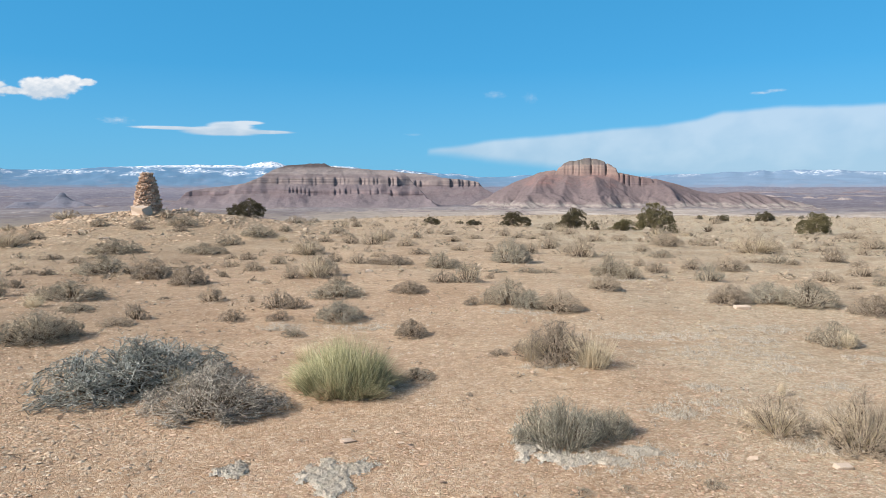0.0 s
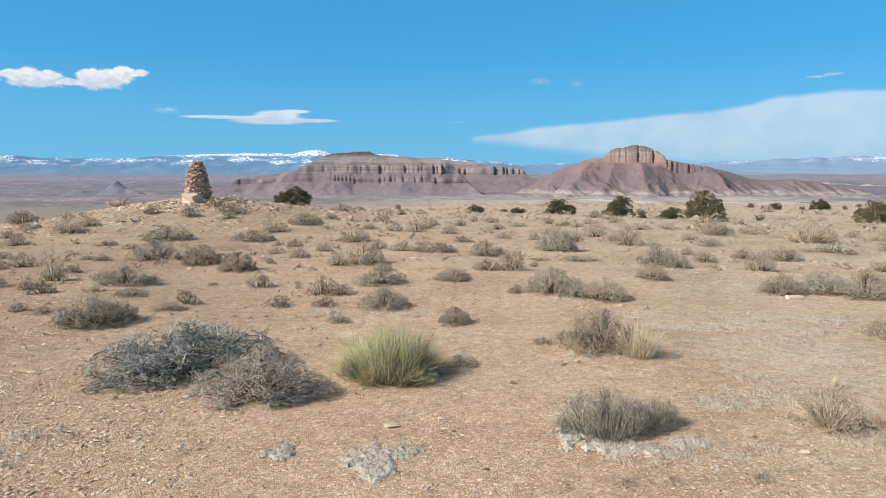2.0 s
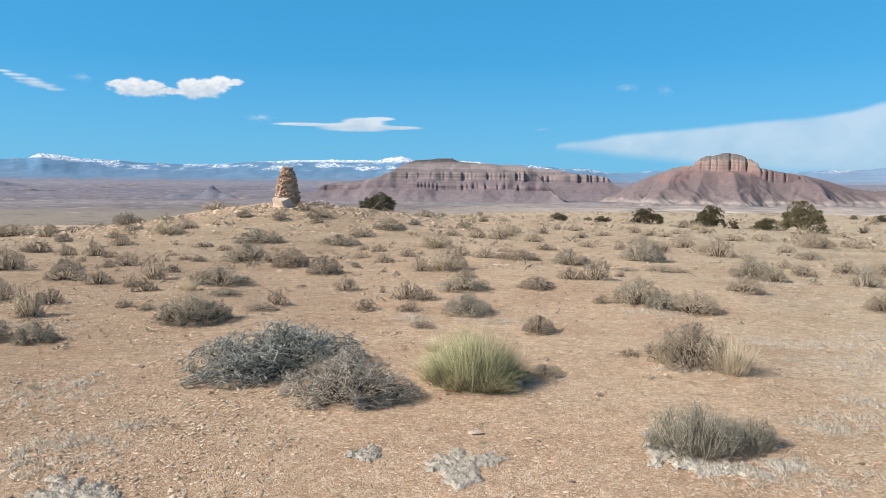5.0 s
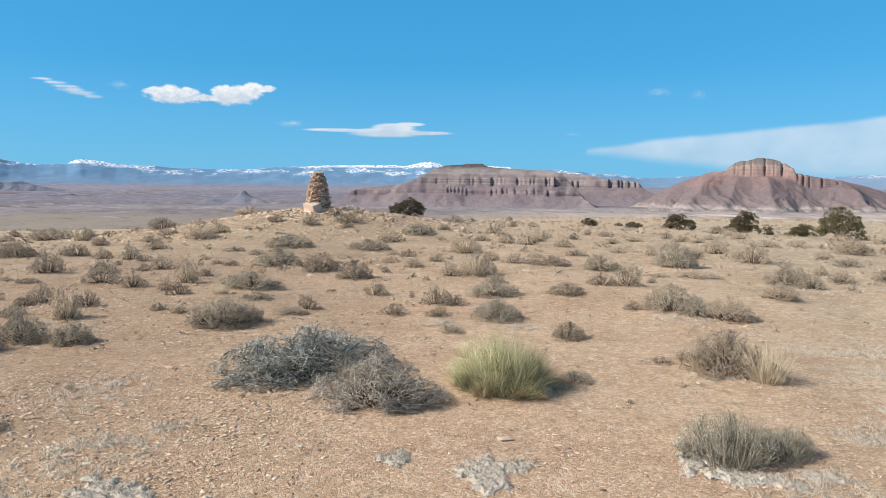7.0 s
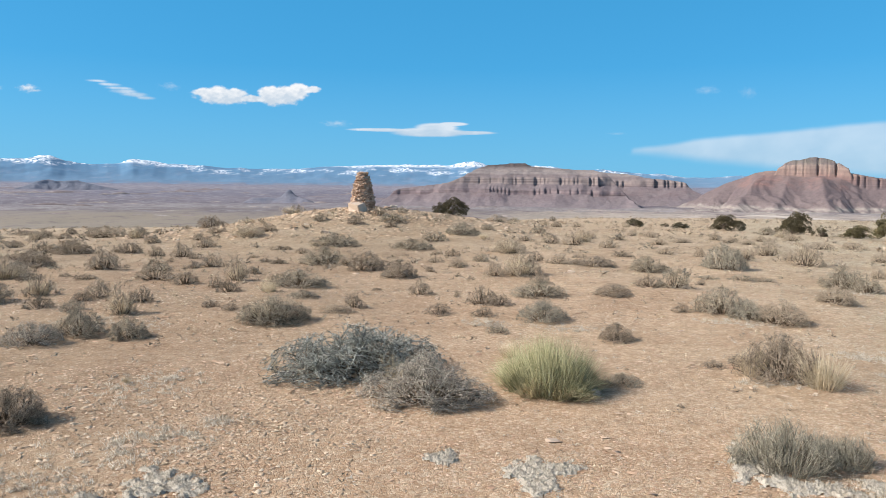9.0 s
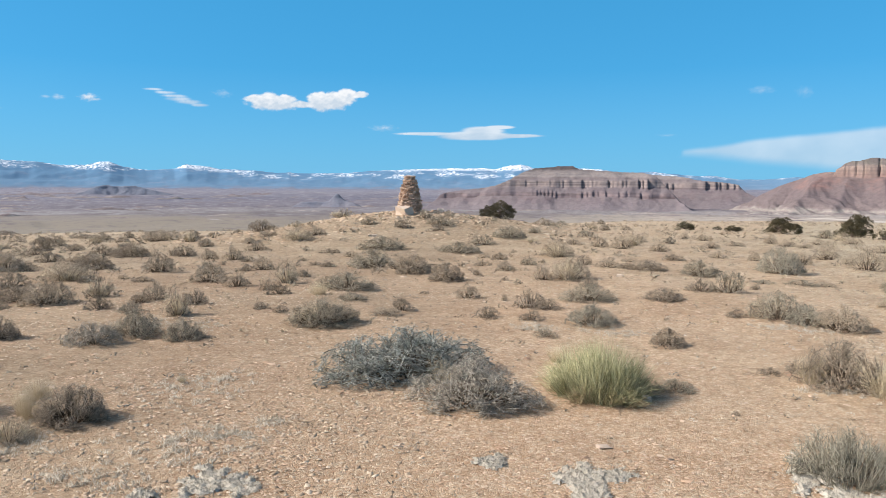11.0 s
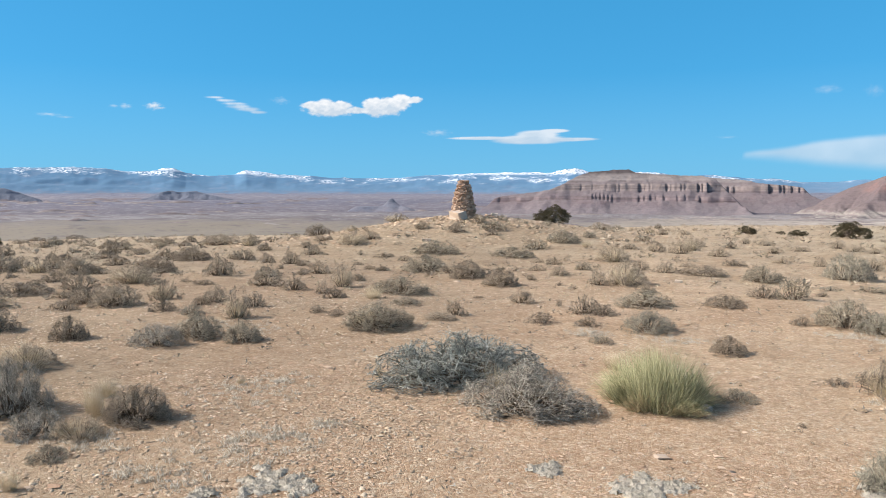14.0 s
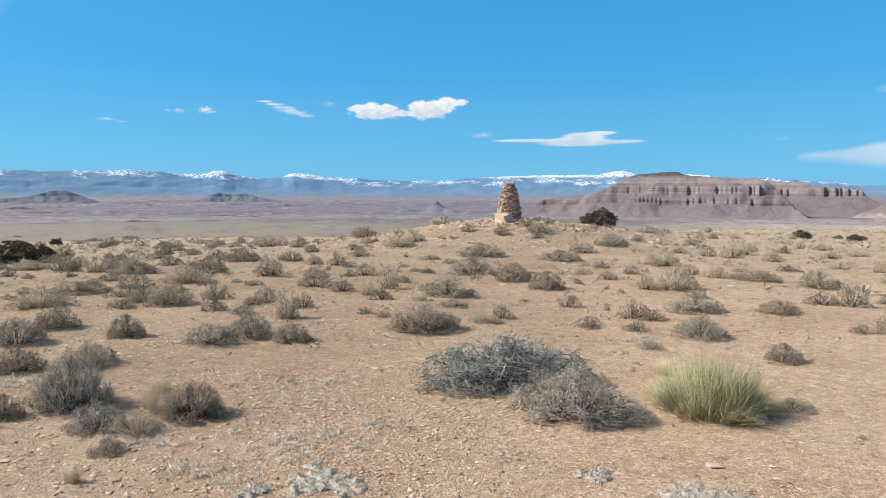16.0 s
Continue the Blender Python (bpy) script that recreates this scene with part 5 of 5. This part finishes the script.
shrub("brown", 6.30, 25.01, 0.83, 0.24)
shrub("brown", 5.55, 30.64, 0.85, 0.25)
shrub("brown", 5.32, 19.07, 0.53, 0.22)
shrub("brown", 6.74, 21.49, 1.15, 0.42, close=1)
shrub("sage", 5.08, 16.60, 0.70, 0.20)
shrub("dark", 3.99, 13.38, 0.51, 0.22)
dead_shrub(12.49, 33.42, 0.69, 0.47)
shrub("brown", 8.03, 22.14, 0.90, 0.27)
shrub("brown", 9.35, 24.26, 0.45, 0.20)
shrub("dark", 4.81, 13.78, 0.51, 0.21)
shrub("pale_sage", 4.44, 11.96, 0.57, 0.31)
shrub("brown", 5.47, 13.69, 0.80, 0.26, close=1)
shrub("brown_straw", 8.16, 18.56, 1.44, 0.57, close=1)
shrub("sage", 7.27, 15.67, 0.78, 0.22)
shrub("dark", 7.52, 15.29, 0.34, 0.14)
shrub("brown", 6.80, 15.60, 0.43, 0.12)
shrub("dark", 3.71, 9.37, 0.56, 0.27, close=1)
shrub("pale_sage", 4.29, 9.50, 0.69, 0.27, close=1)
shrub("sage", 4.63, 9.15, 0.77, 0.33, close=1)
shrub("brown", 6.33, 11.84, 0.56, 0.19)
shrub("brown", 7.38, 12.62, 0.60, 0.21)
shrub("dark", 5.16, 8.60, 0.66, 0.24, close=1)
shrub("sage", 3.75, 6.97, 0.51, 0.23, close=1)
grass(3.80, 6.82, 0.27, 0.22)
shrub("brown", 12.81, 21.17, 0.98, 0.42)
shrub("brown", 16.05, 27.93, 1.29, 0.29)
shrub("brown", 10.38, 19.62, 0.58, 0.17)
shrub("brown", 12.13, 22.39, 0.54, 0.16)
shrub("brown", 10.27, 20.64, 0.57, 0.20)
shrub("sage", 6.90, 11.29, 0.31, 0.16)
shrub("brown", 6.24, 10.92, 0.40, 0.10)
juniper(-8.46, 30.96, 1.68, 0.77)
juniper(-0.68, 51.66, 1.34, 0.52)
juniper(4.60, 44.34, 2.02, 0.86)
juniper(6.95, 37.82, 1.66, 1.00)
juniper(6.20, 40.33, 0.52, 0.28)
juniper(7.49, 34.86, 0.79, 0.46)
juniper(8.85, 34.77, 1.30, 0.53, True)
juniper(9.64, 32.08, 1.72, 1.22, True)
juniper(16.99, 32.34, 1.53, 0.91, True)
juniper(29.37, 64.18, 1.88, 0.90)
juniper(25.65, 64.61, 1.37, 0.66)
juniper(25.02, 68.70, 0.73, 0.43)
juniper(25.10, 66.01, 0.54, 0.31)
juniper(27.46, 63.32, 0.62, 0.40)
juniper(29.01, 65.09, 0.64, 0.36)
juniper(31.38, 64.10, 0.47, 0.40)
juniper(37.10, 73.02, 0.59, 0.40)
juniper(44.87, 80.20, 0.52, 0.38)
juniper(20.33, 63.64, 0.52, 0.30)
juniper(1.33, 51.57, 0.59, 0.28)
juniper(2.11, 47.00, 1.14, 0.32)
juniper(-22.68, 13.66, 1.65, 0.65)
juniper(-39.25, 24.41, 0.97, 0.40)
juniper(-23.78, 15.45, 1.08, 0.53)
juniper(-44.69, 29.92, 0.92, 0.48)
shrub("dark", -6.06, 3.79, 0.47, 0.21, close=1)
shrub("brown_straw", -5.73, 4.19, 0.55, 0.22, close=1)
shrub("tan_upright", -4.76, 3.37, 0.60, 0.37, close=2)
shrub("tan_upright", -4.21, 3.16, 0.41, 0.18, close=1)
shrub("brown_straw", -3.92, 3.24, 0.38, 0.14, close=1)
shrub("dark", -3.85, 3.62, 0.5, 0.235, close=2)
shrub("sage", -3.75, 2.90, 0.25, 0.09, close=1)
shrub("dark", -4.92, 3.00, 0.27, 0.17, close=1)
shrub("sage", -4.91, 5.96, 0.45, 0.21, close=1)
shrub("sage", -5.49, 5.93, 0.59, 0.27, close=1)
shrub("tan_upright", -5.52, 5.40, 0.56, 0.21, close=1)
shrub("dark", -6.63, 5.31, 0.42, 0.26, close=1)
shrub("pale_sage", -7.35, 4.56, 0.62, 0.27, close=1)
shrub("dark", -7.92, 5.37, 0.54, 0.25, close=1)
shrub("brown", -16.45, 11.21, 0.77, 0.40)
shrub("brown", -16.18, 11.34, 0.40, 0.29)
shrub("brown_straw", -14.92, 11.01, 0.73, 0.34)
shrub("brown", -16.02, 12.24, 0.57, 0.36)
shrub("brown", -13.92, 11.23, 0.90, 0.40, close=1)
shrub("dark", -20.04, 15.68, 0.73, 0.20)
shrub("dark", -20.03, 17.13, 1.08, 0.27)
shrub("brown", -17.94, 11.32, 0.96, 0.26, close=1)
shrub("dark", -16.00, 9.63, 0.44, 0.21)
shrub("dark", -14.91, 9.40, 0.32, 0.10)
shrub("dark", -14.23, 9.90, 0.25, 0.10)
shrub("dark", -12.70, 9.73, 0.59, 0.21)
shrub("brown", -12.11, 8.91, 0.35, 0.12)
shrub("dark", -11.07, 7.87, 1.12, 0.20, close=1)
shrub("brown", -11.57, 7.27, 0.35, 0.12)
shrub("brown", -13.54, 11.45, 0.66, 0.21)
shrub("dark", -10.98, 6.64, 0.25, 0.10)
shrub("brown_straw", -9.67, 6.33, 0.98, 0.29, close=1)
shrub("dark", -8.82, 7.33, 0.58, 0.24, close=1)
shrub("brown", -8.22, 7.27, 0.78, 0.30, close=1)
shrub("brown", -9.98, 7.85, 0.39, 0.17)
shrub("dark", -8.55, 6.74, 0.46, 0.14)
shrub("dark", -15.58, 13.72, 0.78, 0.25)
shrub("dark", -16.15, 16.04, 0.82, 0.33)
shrub("dark", -14.92, 15.82, 1.16, 0.37, close=1)
shrub("dark", -13.42, 16.29, 0.74, 0.30)
shrub("brown", -14.11, 16.61, 0.45, 0.24)
shrub("dark", -12.39, 12.05, 0.93, 0.34, close=1)
shrub("brown", -14.82, 13.90, 0.60, 0.22)
shrub("brown", -10.11, 11.47, 0.72, 0.44)
shrub("brown_straw", -10.80, 9.94, 0.96, 0.37, close=1)
shrub("dark", -10.04, 9.72, 0.45, 0.13)
shrub("sage", -9.01, 11.65, 0.64, 0.27)
shrub("brown", -12.03, 15.46, 0.53, 0.30)
shrub("dark", -9.12, 9.97, 0.44, 0.11)
shrub("brown", -9.79, 10.24, 0.26, 0.09)
shrub("brown_straw", -8.13, 8.04, 0.53, 0.32)
shrub("dark", -9.62, 8.62, 0.41, 0.12)
shrub("dark", -7.10, 7.03, 0.38, 0.18)
shrub("dark", -6.98, 7.60, 0.29, 0.14)
shrub("brown", -7.00, 7.90, 0.41, 0.26)
shrub("brown_straw", -5.80, 6.93, 0.40, 0.36)
shrub("dark", -6.18, 7.72, 0.34, 0.20)
shrub("pale_sage", -6.53, 6.95, 0.33, 0.14)
shrub("dark", -17.43, 25.90, 1.37, 0.51)
shrub("brown", -15.31, 23.14, 0.81, 0.25)
shrub("brown", -8.35, 12.46, 0.51, 0.29)
shrub("dark", -8.54, 12.13, 0.34, 0.14)
shrub("brown", -11.23, 15.41, 0.59, 0.39)
shrub("dark", -10.44, 14.78, 0.35, 0.16)
shrub("dark", -10.06, 13.44, 0.21, 0.11)
shrub("brown", -6.99, 9.72, 0.44, 0.28)
shrub("brown_straw", -6.52, 10.43, 0.46, 0.41)
shrub("dark", -5.77, 9.02, 0.40, 0.19)
shrub("brown", -6.24, 9.42, 0.26, 0.21)
shrub("dark", -6.92, 11.62, 0.31, 0.14)
shrub("dark", -5.09, 7.57, 0.25, 0.09)
shrub("dark", -4.73, 7.42, 0.24, 0.09)
shrub("brown", -7.59, 13.69, 0.33, 0.14)
shrub("brown", -24.00, 27.38, 2.25, 0.54, close=1)
shrub("dark", -19.98, 24.82, 0.66, 0.20)
shrub("brown", -25.33, 26.23, 0.90, 0.28)
shrub("brown", -20.43, 19.00, 0.82, 0.25)
shrub("brown", -31.71, 28.23, 1.25, 0.32)
shrub("dark", -62.66, 45.66, 2.19, 0.39)
shrub("dark", -72.14, 57.55, 2.66, 0.47)
shrub("brown", -42.51, 32.50, 1.12, 0.27)
shrub("brown", -45.84, 32.33, 1.29, 0.28)
shrub("brown", -35.91, 29.41, 1.11, 0.27)
shrub("brown", -36.14, 34.53, 1.31, 0.30)
grass(-5.90, 4.29, 0.51, 0.23)
grass(-4.10, 3.53, 0.16, 0.27)
grass(-4.45, 3.91, 0.26, 0.18)
grass(-5.11, 9.00, 0.42, 0.21)
grass(-4.15, 7.14, 0.39, 0.23)
grass(-2.69, 5.44, 0.13, 0.13)
grass(-1.93, 5.32, 0.29, 0.26)
grass(-1.21, 6.31, 0.29, 0.20)

# smaller shrubs between the others on the knoll
stand = [(ob.location.x, ob.location.y) for ob in bpy.data.objects if not ob.parent and ob.name.split(".")[0] in ("sagebrush", "desert_shrub", "juniper_tree")]
for k in range(400):
    away, bearing = 11 + 42 * dice.random() ** 1.3, radians(-66 + (62 if k % 3 else 104) * dice.random())
    sx, sy = away * math.sin(bearing), away * math.cos(bearing)
    if len(stand) > 430 or min(math.hypot(sx - a, sy - b) for a, b in stand) < 0.75 + 0.012 * away:
        continue
    stand.append((sx, sy))
    if k % 2:
        continue
    size = (0.3 + 0.5 * dice.random()) * (0.8 + 0.012 * away)
    shrub(dice.choice(("brown", "dark", "brown_straw", "brown", "sage")), sx, sy, size, size * (0.36 + 0.2 * dice.random()))


# ---- stones ----
def stone_mesh(name, seed, material, flat=0.55, rough=0.16):
    """A broken sandstone block about one across: a chipped, bevelled box."""
    rng = np.random.RandomState(seed)
    bm = bmesh.new()
    bmesh.ops.create_cube(bm, size=1.0)
    bmesh.ops.bevel(bm, geom=bm.edges[:], offset=0.11, segments=1, affect="EDGES")
    for v in bm.verts:
        v.co += Vector(rng.randn(3)) * rough * 0.32
        v.co.x *= 1 + 0.3 * (rng.rand() - 0.5) * (v.co.y > 0)
        v.co.z *= flat
    bmesh.ops.triangulate(bm, faces=bm.faces[:])
    me = bpy.data.meshes.new(name)
    bm.to_mesh(me)
    bm.free()
    me.materials.append(material)
    return me


def cairn(x, y, tall, base_r, top_r):
    rng = np.random.RandomState(8)
    z0 = float(height(x, y))
    root = new("stone_cairn")
    root.location = (x, y, z0)
    meshes = [stone_mesh("stone", 400 + k, CAIRN_STONE, 0.62, 0.3) for k in range(9)]
    z = -0.05
    while z < tall:
        f = max(z, 0.0) / tall
        r = base_r + (top_r - base_r) * f ** 1.05
        if f > 0.93:
            r *= 0.75
        thick = 0.048 + 0.04 * rng.rand()
        turn, a = rng.rand() * 6.28, 0.0
        while a < 6.1:
            long = 0.10 + 0.13 * rng.rand()
            step = long / r
            ob = new("stone", meshes[rng.randint(9)])
            rr = r - 0.13 + 0.016 * rng.randn()
            aa = turn + a + step / 2
            ob.matrix_basis = Matrix.LocRotScale((rr * math.cos(aa), rr * math.sin(aa), z + thick / 2 + 0.012 * rng.randn()),
                                                 Euler((0.09 * rng.randn(), 0.09 * rng.randn(), aa + 1.57 + 0.22 * rng.randn())), (long * 1.02, 0.26 + 0.1 * rng.rand(), thick * (1.65 + 0.25 * rng.rand())))
            under(ob, root)
            a += step
        if r > 0.25:
            ob = new("stone", meshes[rng.randint(9)])
            ob.matrix_basis = Matrix.LocRotScale((0, 0, z + thick / 2), Euler((0, 0, rng.rand() * 6)), (r * 1.25, r * 1.25, thick * 1.6))
            under(ob, root)
        z += thick
    return tagged(root, "tapering cairn of stacked tan sandstone slabs", "cairn")


def rock(x, y, wide, deep, tall, turn=0.0, tilt=0.0, seed=1, label="pale sandstone block lying on the rubble", material=None):
    ob = new("rock", stone_mesh("rock", seed, material or PALE_STONE, 0.9, 0.36))
    ob.matrix_basis = Matrix.LocRotScale((x, y, float(height(x, y)) + tall * 0.3), Euler((radians(tilt), 0, radians(turn))), (wide, deep, tall))
    return tagged(ob, label, "rock")


def chips(xs, ys, size, seed, sink=0.25):
    """Flat broken stones at the given places, all in one mesh."""
    rng = np.random.RandomState(seed)
    n = len(xs)
    k = 4
    ph = (np.arange(k) / k * 6.283)[None] + rng.rand(n, 1) * 6.28 + rng.randn(n, k) * 0.22
    rr = size[:, None] * (0.75 + 0.5 * rng.rand(n, k))
    asp = 0.55 + 0.45 * rng.rand(n, 1)
    t = rng.rand(n, 1) * 6.28
    lx, ly = np.cos(ph) * rr, np.sin(ph) * rr * asp
    X, Y = lx * np.cos(t) - ly * np.sin(t), lx * np.sin(t) + ly * np.cos(t)
    thick = size[:, None] * (0.13 + 0.2 * rng.rand(n, 1))
    tx, ty = rng.randn(n, 1) * 0.12, rng.randn(n, 1) * 0.12
    z = height(xs, ys)[:, None]
    up = np.stack([xs[:, None] + X * 0.86, ys[:, None] + Y * 0.86, z + thick * (1 - sink) + tx * X + ty * Y], axis=-1)
    dn = np.stack([xs[:, None] + X, ys[:, None] + Y, z - thick * sink + (tx * X + ty * Y) * 0.4], axis=-1)
    v = np.concatenate([up, dn], axis=1)
    f = []
    for j in range(k):
        q = (j + 1) % k
        f += [(j, j + k, q + k), (j, q + k, q)]
    f += [(0, j, j + 1) for j in range(1, k - 1)]
    f = (np.array(f)[None] + (np.arange(n) * 2 * k)[:, None, None]).reshape(-1, 3)
    return v.reshape(-1, 3), f


def polar_scatter(rng, n, r0, r1, a0, a1):
    r, a = np.sqrt(r0 ** 2 + (r1 ** 2 - r0 ** 2) * rng.rand(n)), np.radians(a0 + (a1 - a0) * rng.rand(n))
    return r * np.sin(a), r * np.cos(a)


def flakes(xs, ys, size, seed, tall=1.0):
    """Small angular flakes lying on the soil, each a low four-sided splinter."""
    rng = np.random.RandomState(seed)
    n, k = len(xs), 4
    ph = (np.arange(k) / k * 6.283)[None] + rng.rand(n, 1) * 6.28 + rng.randn(n, k) * 0.3
    rr = size[:, None] * (0.6 + 0.8 * rng.rand(n, k))
    z = height(xs, ys)
    ring = np.stack([xs[:, None] + np.cos(ph) * rr, ys[:, None] + np.sin(ph) * rr * 0.75, z[:, None] + size[:, None] * tall * (0.05 + 0.3 * rng.rand(n, k))], axis=-1)
    top = np.stack([xs + size * 0.4 * rng.randn(n), ys + size * 0.4 * rng.randn(n), z + size * tall * (0.3 + 0.35 * rng.rand(n))], axis=-1)[:, None]
    f = (np.array([(j, (j + 1) % k, k) for j in range(k)])[None] + (np.arange(n) * (k + 1))[:, None, None]).reshape(-1, 3)
    return np.concatenate([ring, top], axis=1).reshape(-1, 3), f


rng = np.random.RandomState(21)
gx, gy = [np.concatenate(c) for c in zip(polar_scatter(rng, 60000, 2.6, 6.5, -64, 38), polar_scatter(rng, 26000, 6.5, 13, -64, 38))]
keep = waves(gx * 1.1, gy * 1.1, seed=31) + rng.randn(len(gx)) * 0.5 > -0.35
gx, gy = gx[keep], gy[keep]
gravel = new("gravel", mesh_from("gravel", *flakes(gx, gy, (0.005 + 0.0095 * rng.rand(len(gx)) ** 2) * (1 + 0.5 * smooth((np.hypot(gx, gy) - 6) / 4)), 3, 0.95), GRAVEL))
tagged(gravel, "scattered tan and pinkish gravel chips on bare soil", "gravel", kind="stuff")
gx, gy = polar_scatter(rng, 30000, 2.8, 11, -66, -14)
keep = waves(gx * 0.9, gy * 0.9, seed=37) + rng.randn(len(gx)) * 0.35 > 0.1 + 1.6 * smooth((gx + 2.6) / 1.5)
gx, gy = gx[keep], gy[keep]
grit = new("grit", mesh_from("grit", *flakes(gx, gy, 0.007 + 0.012 * rng.rand(len(gx)) ** 2, 4, 1.5), GRIT))
tagged(grit, "grey-brown coarse grit on the stonier ground", "grit", kind="stuff")
gx, gy = -3.3 + 1.1 * rng.randn(1500), 3.3 + 0.75 * rng.randn(1500)
patch_stones = new("stony_patch", mesh_from("stony_patch", *chips(gx, gy, 0.008 + 0.02 * rng.rand(1500) ** 2, 6, 0.3), GRIT))
tagged(patch_stones, "pale broken stones lying close together on grit", "stones", kind="stuff")
gx, gy = polar_scatter(rng, 3200, 2.6, 17, -68, 42)
slabs = new("loose_stones", mesh_from("loose_stones", *flakes(gx, gy, 0.016 + 0.026 * rng.rand(len(gx)) ** 3, 5, 0.6), GRAVEL))
tagged(slabs, "larger flat pale stones strewn over the desert soil", "stones", kind="stuff")
gx, gy = polar_scatter(rng, 9000, 13, 60, -68, 42)
keep = waves(gx * 0.3, gy * 0.3, seed=35) > -0.1
far_stones = new("field_stones", mesh_from("field_stones", *chips(gx[keep], gy[keep], 0.03 + 0.06 * rng.rand(keep.sum()) ** 3, 7), RUBBLE))
tagged(far_stones, "small stones scattered over the far part of the knoll", "stones", kind="stuff")
a, q = rng.rand(9500) * 6.283, rng.rand(9500) ** 0.75 * 9.0
mx, my = MOUND[0] + np.cos(a) * q * 1.15 - 0.6, MOUND[1] + np.sin(a) * q
rubble = new("mound_rubble", mesh_from("mound_rubble", *chips(mx, my, 0.03 + 0.1 * rng.rand(9500) ** 4, 9, 0.3), RUBBLE))
a, q = rng.rand(620) * 6.283, 0.45 + 2.6 * rng.rand(620) ** 0.8
mx, my = -11.75 + np.cos(a) * q * 1.3, 28.35 + np.sin(a) * q
blocks = new("cairn_rubble", mesh_from("cairn_rubble", *chips(mx, my, 0.05 + 0.11 * rng.rand(620) ** 2, 19, 0.2), RUBBLE))
tagged(blocks, "broken sandstone blocks strewn round the cairn", "rubble", kind="stuff")
tagged(rubble, "tan sandstone rubble covering the cairn mound", "rubble", kind="stuff")


# ---- the cairn and the stones beside it ----
cairn(-11.70, 28.45, 1.46, 0.51, 0.25)
rock(-11.53, 27.45, 0.6, 0.5, 0.43, -22, 13, 58, "large pale sandstone block at the cairn's foot")
rock(-10.82, 29.92, 0.28, 0.2, 0.2, 20, 3, 43)
rock(-10.98, 29.52, 0.24, 0.2, 0.12, 70, 5, 44, "dark flat stone slab on the mound", CAIRN_STONE)
rock(-10.66, 22.54, 0.3, 0.22, 0.1, 30, 2, 45)
rock(3.70, 8.95, 0.15, 0.1, 0.06, 5, 2, 46, "flat white stone beside a shrub")
rock(-0.40, 5.35, 0.055, 0.04, 0.05, 40, 5, 47, "small pale stone on the gravel")
rock(-0.58, 4.32, 0.075, 0.045, 0.018, 25, 3, 48, "small tan slab lying on the gravel")
rock(2.11, 3.92, 0.085, 0.05, 0.03, 5, 2, 49, "small pale slab lying on the gravel")
rock(-1.36, 13.18, 0.12, 0.08, 0.06, 5, 2, 50, "small pale stone among shrubs")

# ---- far low growth on the knoll ----


def low_growth(name, label, n, r0, r1, seed, material, size, per, thin=0.055):
    """Many small dry clumps as one piece."""
    rng = np.random.RandomState(seed)
    x, y = polar_scatter(rng, n, r0, r1, -70, 45)
    keep = waves(x * 0.25, y * 0.25, seed=seed) + 0.6 * rng.randn(n) > 0.0
    x, y = x[keep], y[keep]
    n = len(x)
    s = size * (0.5 + rng.rand(n) ** 2)
    z = height(x, y)
    c = np.repeat(np.stack([x, y, z], axis=1), per, axis=0)
    d, rad = dome_points(rng, n * per, 5, 0.08)
    s = np.repeat(s, per)[:, None]
    tip = c + d * np.array([1, 1, 0.8]) * s * (0.5 + 0.5 * rng.rand(n * per))[:, None]
    p0 = c + (tip - c) * 0.6 + rng.randn(n * per, 3) * s * 0.14
    v, f = leaves(rng, p0, tip, s[:, 0] * thin * 1.7)
    return tagged(new(name, mesh_from(name, v, f, material)), label, "low growth", kind="stuff")


low_growth("distant_brush", "low grey-brown brush dotted over the knoll", 4200, 24, 108, 71, BROWN, 0.34, 20, 0.05)
low_growth("distant_brush", "dark low brush dotted over the knoll", 1500, 24, 108, 72, DARK_TWIG, 0.26, 20, 0.05)
low_growth("dry_grass_cover", "thin straw-coloured grass on the knoll", 8000, 11, 100, 73, STRAW, 0.11, 7)
low_growth("small_dry_plants", "tiny dry grey plants between the shrubs", 3600, 3.2, 30, 74, GREY_TWIG, 0.05, 11)
low_growth("small_dry_plants", "tiny dark dry plants between the shrubs", 1500, 3.2, 26, 75, DARK_TWIG, 0.035, 12)
low_growth("small_dry_plants", "tiny straw tufts between the shrubs", 2200, 3.0, 30, 76, STRAW, 0.045, 10)
low_growth("knoll_brush", "small grey-brown brush scattered between larger shrubs", 1500, 11, 50, 77, BROWN, 0.2, 36, 0.035)
low_growth("knoll_brush", "small dull grey brush scattered between larger shrubs", 900, 12, 60, 78, SAGE, 0.2, 36, 0.035)
low_growth("small_dry_plants", "tiny dark dry plants on the bare ground", 1500, 2.8, 10, 79, DARK_TWIG, 0.026, 16, 0.06)
low_growth("small_dry_plants", "tiny grey dry plants on the bare ground", 2200, 2.8, 12, 80, COVER, 0.028, 18, 0.05)
low_growth("small_dry_plants", "tiny brown dry plants over the knoll", 5200, 9, 34, 81, BROWN, 0.07, 10, 0.06)
low_growth("small_dry_plants", "tiny dark dry plants over the knoll", 7000, 7, 32, 82, DARK_TWIG, 0.05, 9, 0.075)
low_growth("small_dry_plants", "tiny straw-coloured tufts over the knoll", 5000, 7, 34, 83, STRAW, 0.06, 9, 0.06)
